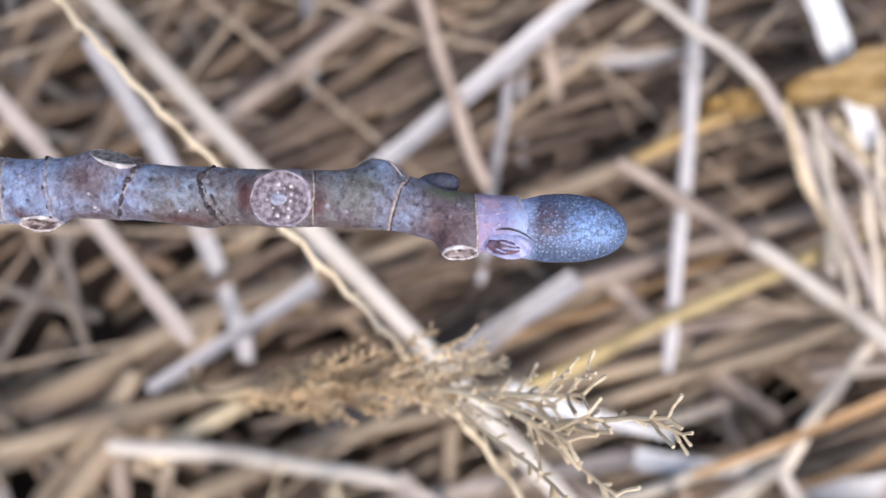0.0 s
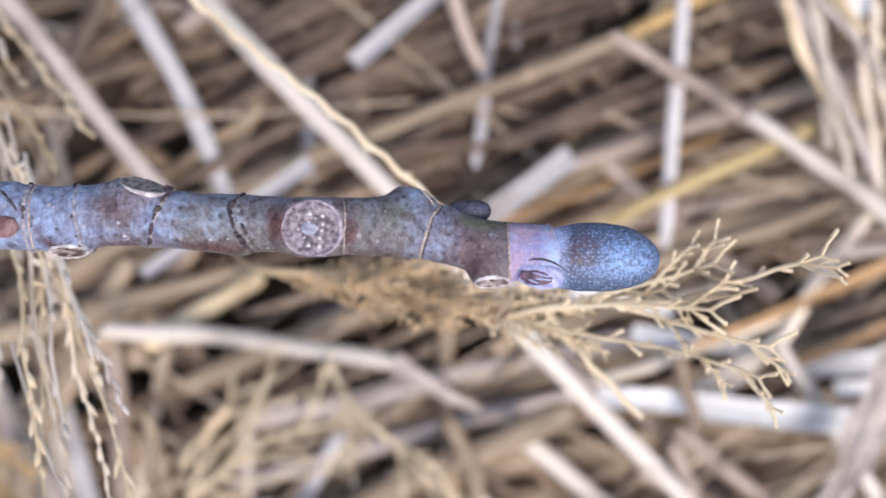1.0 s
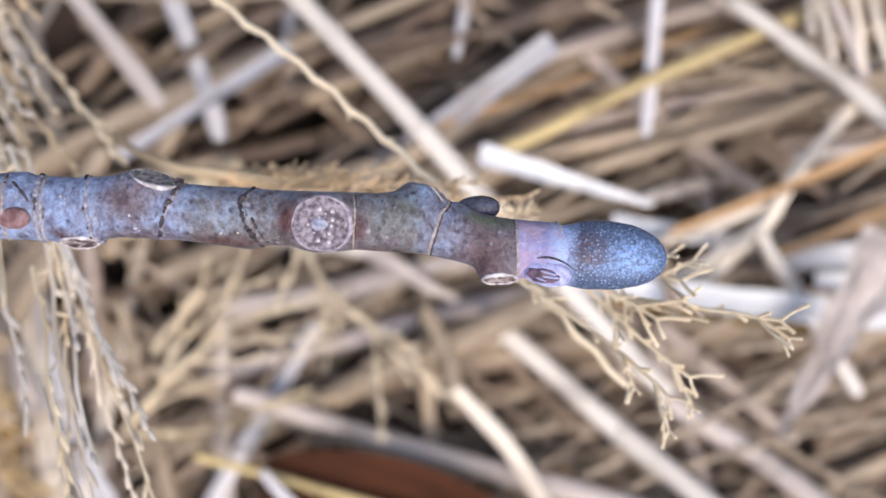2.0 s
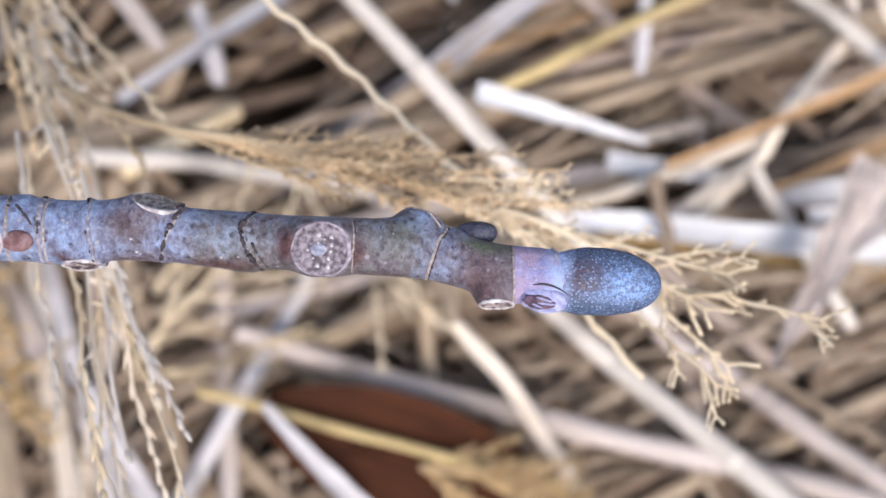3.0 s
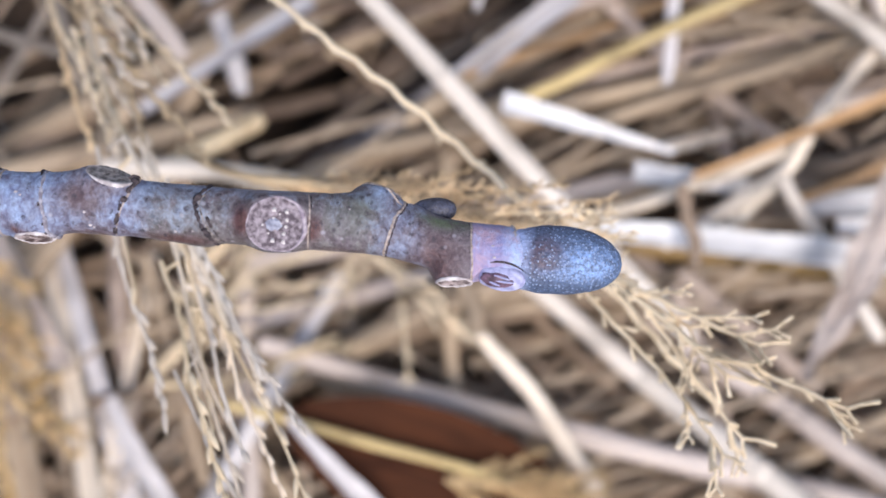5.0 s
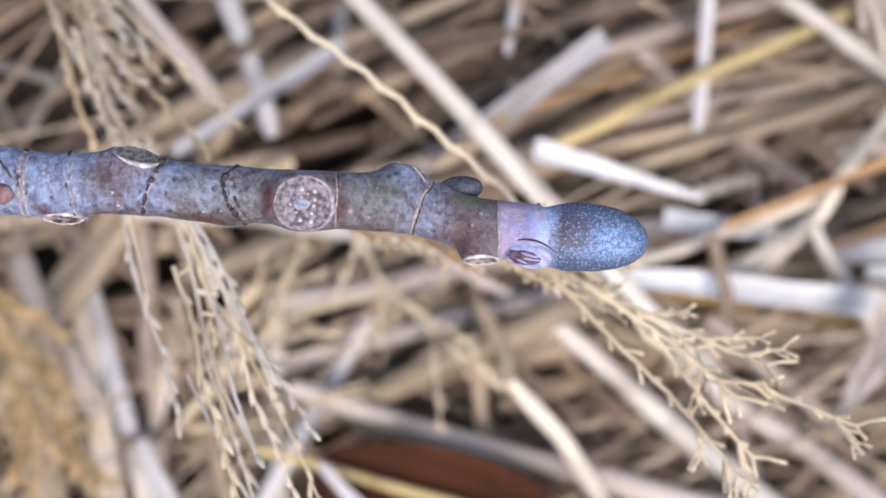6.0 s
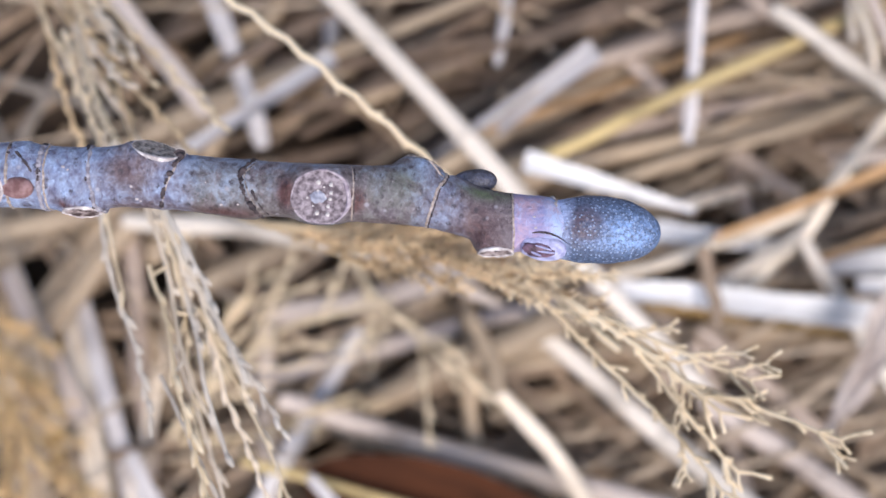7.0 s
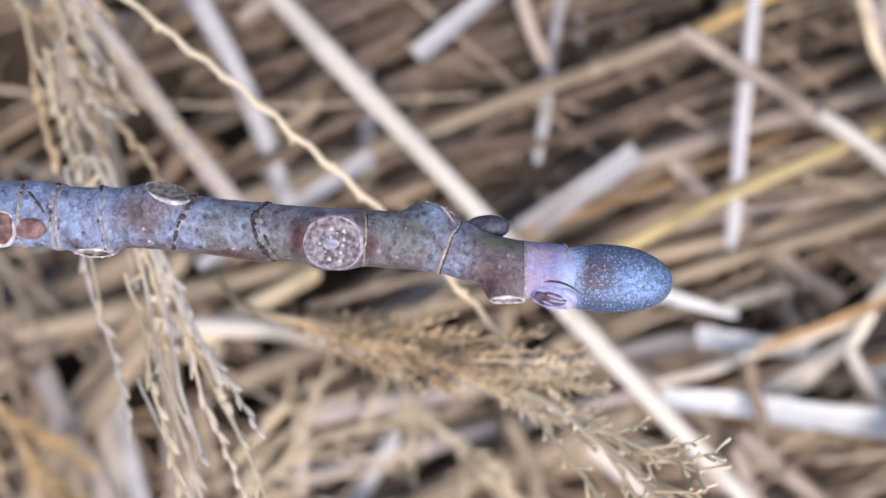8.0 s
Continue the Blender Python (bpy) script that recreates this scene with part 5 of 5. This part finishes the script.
            # the scale folds shallowly round the middle of its face
            y = half * math.cos(a)
            fold = 1 - 0.05 * math.exp(-((y + 0.9) / 0.35) ** 2) * math.sin(math.pi * s) if math.sin(a) > 0 else 1.0
            v = bm.verts.new(Vector((x + 0.22 * math.sin(2 * a + 0.6) * (1 - s), cy + y * seam * wob, thick * math.sin(a) * seam * wob * fold)) * MM)
            if math.cos(a) > 0:
                v.co.y -= (1 - min(1.0, s / 0.5)) ** 1.5 * 0.22 * math.cos(a) * MM
            # bluish sky sheen on the bud's face, painted together with its bloom
            front = 1.0 * math.exp(-((x - 12.4) / 2.3) ** 2 - ((y - 0.2 + 0.10 * (x - 12)) / 1.25) ** 2)
            crescent = 0.75 * math.exp(-((x - 10.8) / 2.6) ** 2 - ((y + 1.0 - 0.06 * (x - 10.8) ** 2) / 0.45) ** 2)
            brown = 1.2 * math.exp(-((x - 8.6) / 1.6) ** 2 - ((y - 0.5) / 1.5) ** 2)
            v[skin] = (min(1, 0.12 + front + crescent), min(1.0, brown), max(0.0, min(1.0, (7.9 - x) / 1.5)), 1)
            ring.append(v)
        rings.append(ring)
    for lo, hi in zip(rings, rings[1:]):
        for k in range(n):
            bm.faces.new((lo[k], lo[(k + 1) % n], hi[(k + 1) % n], hi[k]))
    bm.faces.new(rings[0][::-1])
    bm.faces.new(rings[-1])
    part("end_bud", bm, BUD, twig, "blue-grey duckbill end bud with pale specks")
    return twig


twig = build_twig()

TWIG = [
    (0, 0.00010, 0.00309, 0.19513, 0.0, -0.51),
    (0.3, 0.00210, -0.00568, 0.19434, 0.5, -0.64),
    (0.5, 0.00338, -0.01062, 0.19413, 0.9, -0.81),
    (0.7, 0.00371, -0.01583, 0.19427, 1.3, -1.07),
    (1, 0.00362, -0.02599, 0.19452, 1.8, -1.31),
    (1.3, 0.00672, -0.03672, 0.18985, 2.4, -1.17),
    (1.5, 0.00918, -0.04171, 0.18732, 2.7, -1.10),
    (1.7, 0.00984, -0.04601, 0.18856, 3.0, -1.12),
    (2, 0.00923, -0.05028, 0.19084, 3.6, -1.34),
    (2.2, 0.01035, -0.05372, 0.18785, 4.0, -1.97),
    (3.3, 0.00708, -0.07049, 0.19476, 4.5, -2.52),
    (3.5, 0.00500, -0.07220, 0.19496, 4.7, -3.35),
    (3.8, 0.00235, -0.06977, 0.19408, 4.8, -3.30),
    (4, 0.00154, -0.06875, 0.19322, 4.9, -3.20),
    (4.2, 0.00112, -0.06752, 0.19275, 5.0, -3.05),
    (5.3, 0.00010, -0.05975, 0.19210, 5.8, -2.60),
    (5.5, -0.00212, -0.05721, 0.19250, 6.0, -2.34),
    (5.7, -0.00440, -0.05287, 0.19273, 6.2, -2.18),
    (6, -0.00390, -0.05034, 0.19279, 6.4, -2.12),
    (6.2, -0.00208, -0.04912, 0.19278, 6.6, -2.14),
    (6.3, -0.00121, -0.04955, 0.19275, 6.6, -2.15),
    (6.5, 0.00012, -0.05085, 0.19259, 6.8, -2.17),
    (6.7, -0.00005, -0.05105, 0.19226, 7.0, -2.15),
    (7, -0.00029, -0.04744, 0.19133, 7.2, -2.12),
    (7.3, -0.00236, -0.03610, 0.18994, 7.4, -2.74),
    (7.5, -0.00499, -0.02971, 0.18908, 7.6, -3.08),
    (7.7, -0.00660, -0.02771, 0.18849, 7.8, -3.03),
    (8, -0.00794, -0.02807, 0.18794, 8.0, -2.85),
]
NODDING = [
    (0, -0.0303, -0.0200, 0.1290, -39.4, 6.7),
    (0.5, -0.0256, -0.0215, 0.1266, -41.7, -4.1),
    (1, -0.0221, -0.0295, 0.1296, -35.8, -9.7),
    (1.5, -0.0084, -0.0327, 0.1247, -30.9, -13.2),
    (2, -0.0268, -0.0413, 0.1359, -19.9, -13.9),
    (2.2, -0.0281, -0.0439, 0.1356, -15.9, -16.0),
    (3.3, -0.0244, -0.0527, 0.1540, 0.0, -11.7),
    (3.5, -0.0257, -0.0532, 0.1492, -6.9, -10.0),
    (4, -0.0266, -0.0528, 0.1521, -0.0, -9.5),
    (4.2, -0.0276, -0.0524, 0.1518, 0.1, -10.3),
    (5.3, -0.0215, -0.0543, 0.1342, -24.3, -14.5),
    (5.5, -0.0239, -0.0517, 0.1351, -23.2, -15.4),
    (6, -0.0282, -0.0455, 0.1363, -23.1, -15.3),
    (6.5, -0.0256, -0.0498, 0.1329, -28.9, -11.4),
    (7, -0.0265, -0.0474, 0.1321, -29.4, -12.2),
    (7.5, -0.0318, -0.0407, 0.1303, -29.4, -10.8),
    (8, -0.0352, -0.0364, 0.1278, -30.9, -13.1),
]
THIN = [
    (0, -0.0069, -0.0117, 0.1371, -6.9, -44.9),
    (0.5, -0.0014, -0.0160, 0.1368, -6.9, -42.3),
    (1, 0.0014, -0.0223, 0.1368, -6.9, -41.7),
    (1.5, 0.0085, -0.0320, 0.1349, -6.9, -42.9),
    (2, 0.0040, -0.0427, 0.1360, -6.9, -41.1),
    (2.2, 0.0053, -0.0462, 0.1354, -6.9, -43.1),
    (3.3, 0.0096, -0.0559, 0.1372, -6.9, -43.3),
    (3.5, 0.0126, -0.0558, 0.1372, -6.9, -43.9),
    (4, 0.0122, -0.0555, 0.1368, -6.9, -41.2),
    (4.2, 0.0120, -0.0579, 0.1367, -6.9, -42.7),
    (5.3, 0.0090, -0.0559, 0.1363, -6.9, -40.6),
    (5.5, 0.0070, -0.0532, 0.1364, -6.9, -40.5),
    (6, 0.0011, -0.0449, 0.1366, -6.9, -40.1),
    (6.5, -0.0004, -0.0426, 0.1367, -6.9, -40.4),
    (7, -0.0068, -0.0382, 0.1365, -6.9, -39.8),
    (7.5, -0.0219, -0.0219, 0.1361, -6.9, -42.3),
    (8, -0.0212, -0.0220, 0.1357, -6.9, -40.4),
]
TIP_FAN = [
    (0, 0.03825, 0, 0, -6.5, -17.8, -5.6),
    (0.5, 0.03825, 0, 0, 9.5, -2.1, 10.5),
    (1, 0.03825, 0, 0, 10.9, -5.2, 14.4),
    (1.5, 0.03825, 0, 0, 4.0, -24.0, -2.5),
    (2, 0.03825, 0, 0, -1.8, -13.4, -4.3),
    (2.2, 0.03825, 0, 0, -1.4, -1.7, -5.0),
    (3.3, 0.03825, 0, 0, 0.0, -17.3, -15.6),
    (3.5, 0.03825, 0, 0, -3.2, -10.0, -26.2),
    (4, 0.03825, 0, 0, -0.0, -19.7, -21.7),
    (4.2, 0.03825, 0, 0, 0.0, -19.7, -21.4),
    (5.3, 0.03825, 0, 0, -7.6, -0.5, -17.1),
    (5.5, 0.03825, 0, 0, -6.6, 1.9, -15.7),
    (6, 0.03825, 0, 0, -6.1, 0.7, -14.7),
    (6.5, 0.03825, 0, 0, -8.0, 7.2, -15.7),
    (7, 0.03825, 0, 0, -8.9, 6.8, -17.0),
    (7.5, 0.03825, 0, 0, -9.5, -14.3, -14.4),
    (8, 0.03825, 0, 0, -8.4, -19.8, -10.6),
]
HANGING = [
    (0, -0.0736, 0.0093, 0.1511, -24.4, -58.3),
    (0.5, -0.0626, 0.0017, 0.1503, -23.4, -67.4),
    (1, -0.0525, -0.0094, 0.1492, -24.9, -69.3),
    (1.5, -0.0435, -0.0312, 0.1406, -26.3, -61.0),
    (2, -0.0461, -0.0389, 0.1449, -26.8, -66.3),
    (2.2, -0.0441, -0.0414, 0.1420, -26.8, -66.3),
    (3.3, -0.0382, -0.0525, 0.1533, -22.2, -70.9),
    (3.5, -0.0361, -0.0535, 0.1531, -22.4, -68.7),
    (4, -0.0363, -0.0527, 0.1516, -21.9, -64.9),
    (4.2, -0.0359, -0.0510, 0.1514, -21.8, -64.6),
    (5.3, -0.0377, -0.0485, 0.1481, -23.9, -65.8),
    (5.5, -0.0395, -0.0469, 0.1487, -23.4, -66.2),
    (6, -0.0421, -0.0401, 0.1495, -23.7, -64.6),
    (6.5, -0.0408, -0.0408, 0.1504, -22.8, -66.3),
    (7, -0.0424, -0.0377, 0.1486, -24.4, -65.3),
    (7.5, -0.0478, -0.0204, 0.1454, -26.3, -65.0),
    (8, -0.0544, -0.0162, 0.1430, -27.4, -63.1),
]
HANGING_FAR = [
    (0, -0.0966, 0.0544, 0.1074, -28.3, -59.0),
    (0.5, -0.0874, 0.0449, 0.1031, -31.3, -59.7),
    (1, -0.0813, 0.0300, 0.1047, -29.6, -60.7),
    (1.5, -0.0694, 0.0115, 0.0980, -28.6, -60.4),
    (2, -0.0729, 0.0005, 0.1020, -29.4, -59.8),
    (2.2, -0.0702, -0.0016, 0.0988, -29.6, -60.5),
    (3.3, -0.0643, -0.0135, 0.1051, -31.5, -57.9),
    (3.5, -0.0624, -0.0144, 0.1061, -30.4, -58.9),
    (4, -0.0628, -0.0127, 0.1039, -30.8, -57.6),
    (4.2, -0.0622, -0.0112, 0.1041, -30.3, -58.1),
    (5.3, -0.0664, -0.0080, 0.1013, -31.5, -55.6),
    (5.5, -0.0696, -0.0067, 0.1001, -32.9, -54.3),
    (6, -0.0714, 0.0006, 0.1024, -31.6, -55.6),
    (6.5, -0.0707, -0.0001, 0.1024, -32.2, -54.4),
    (7, -0.0704, 0.0029, 0.1027, -31.0, -56.1),
    (7.5, -0.0729, 0.0203, 0.1019, -29.6, -60.1),
    (8, -0.0801, 0.0246, 0.1005, -29.5, -60.3),
]


def motions():
    walk(twig, [(t, pose(x, y, z, roll, 0, turn)) for t, x, y, z, roll, turn in TWIG])
    walk(nodding, [(t, pose(x, y, z, 0, ry, rz)) for t, x, y, z, ry, rz in NODDING])
    walk(tip_fan, [(t, pose(x, y, z, rx, ry, rz)) for t, x, y, z, rx, ry, rz in TIP_FAN])
    walk(hanging, [(t, pose(x, y, z, 0, ry, rz)) for t, x, y, z, ry, rz in HANGING])
    walk(hanging_far, [(t, pose(x, y, z, 0, ry, rz)) for t, x, y, z, ry, rz in HANGING_FAR])
    walk(thin, [(t, pose(x, y, z, 0, ry, rz)) for t, x, y, z, ry, rz in THIN])


motions()
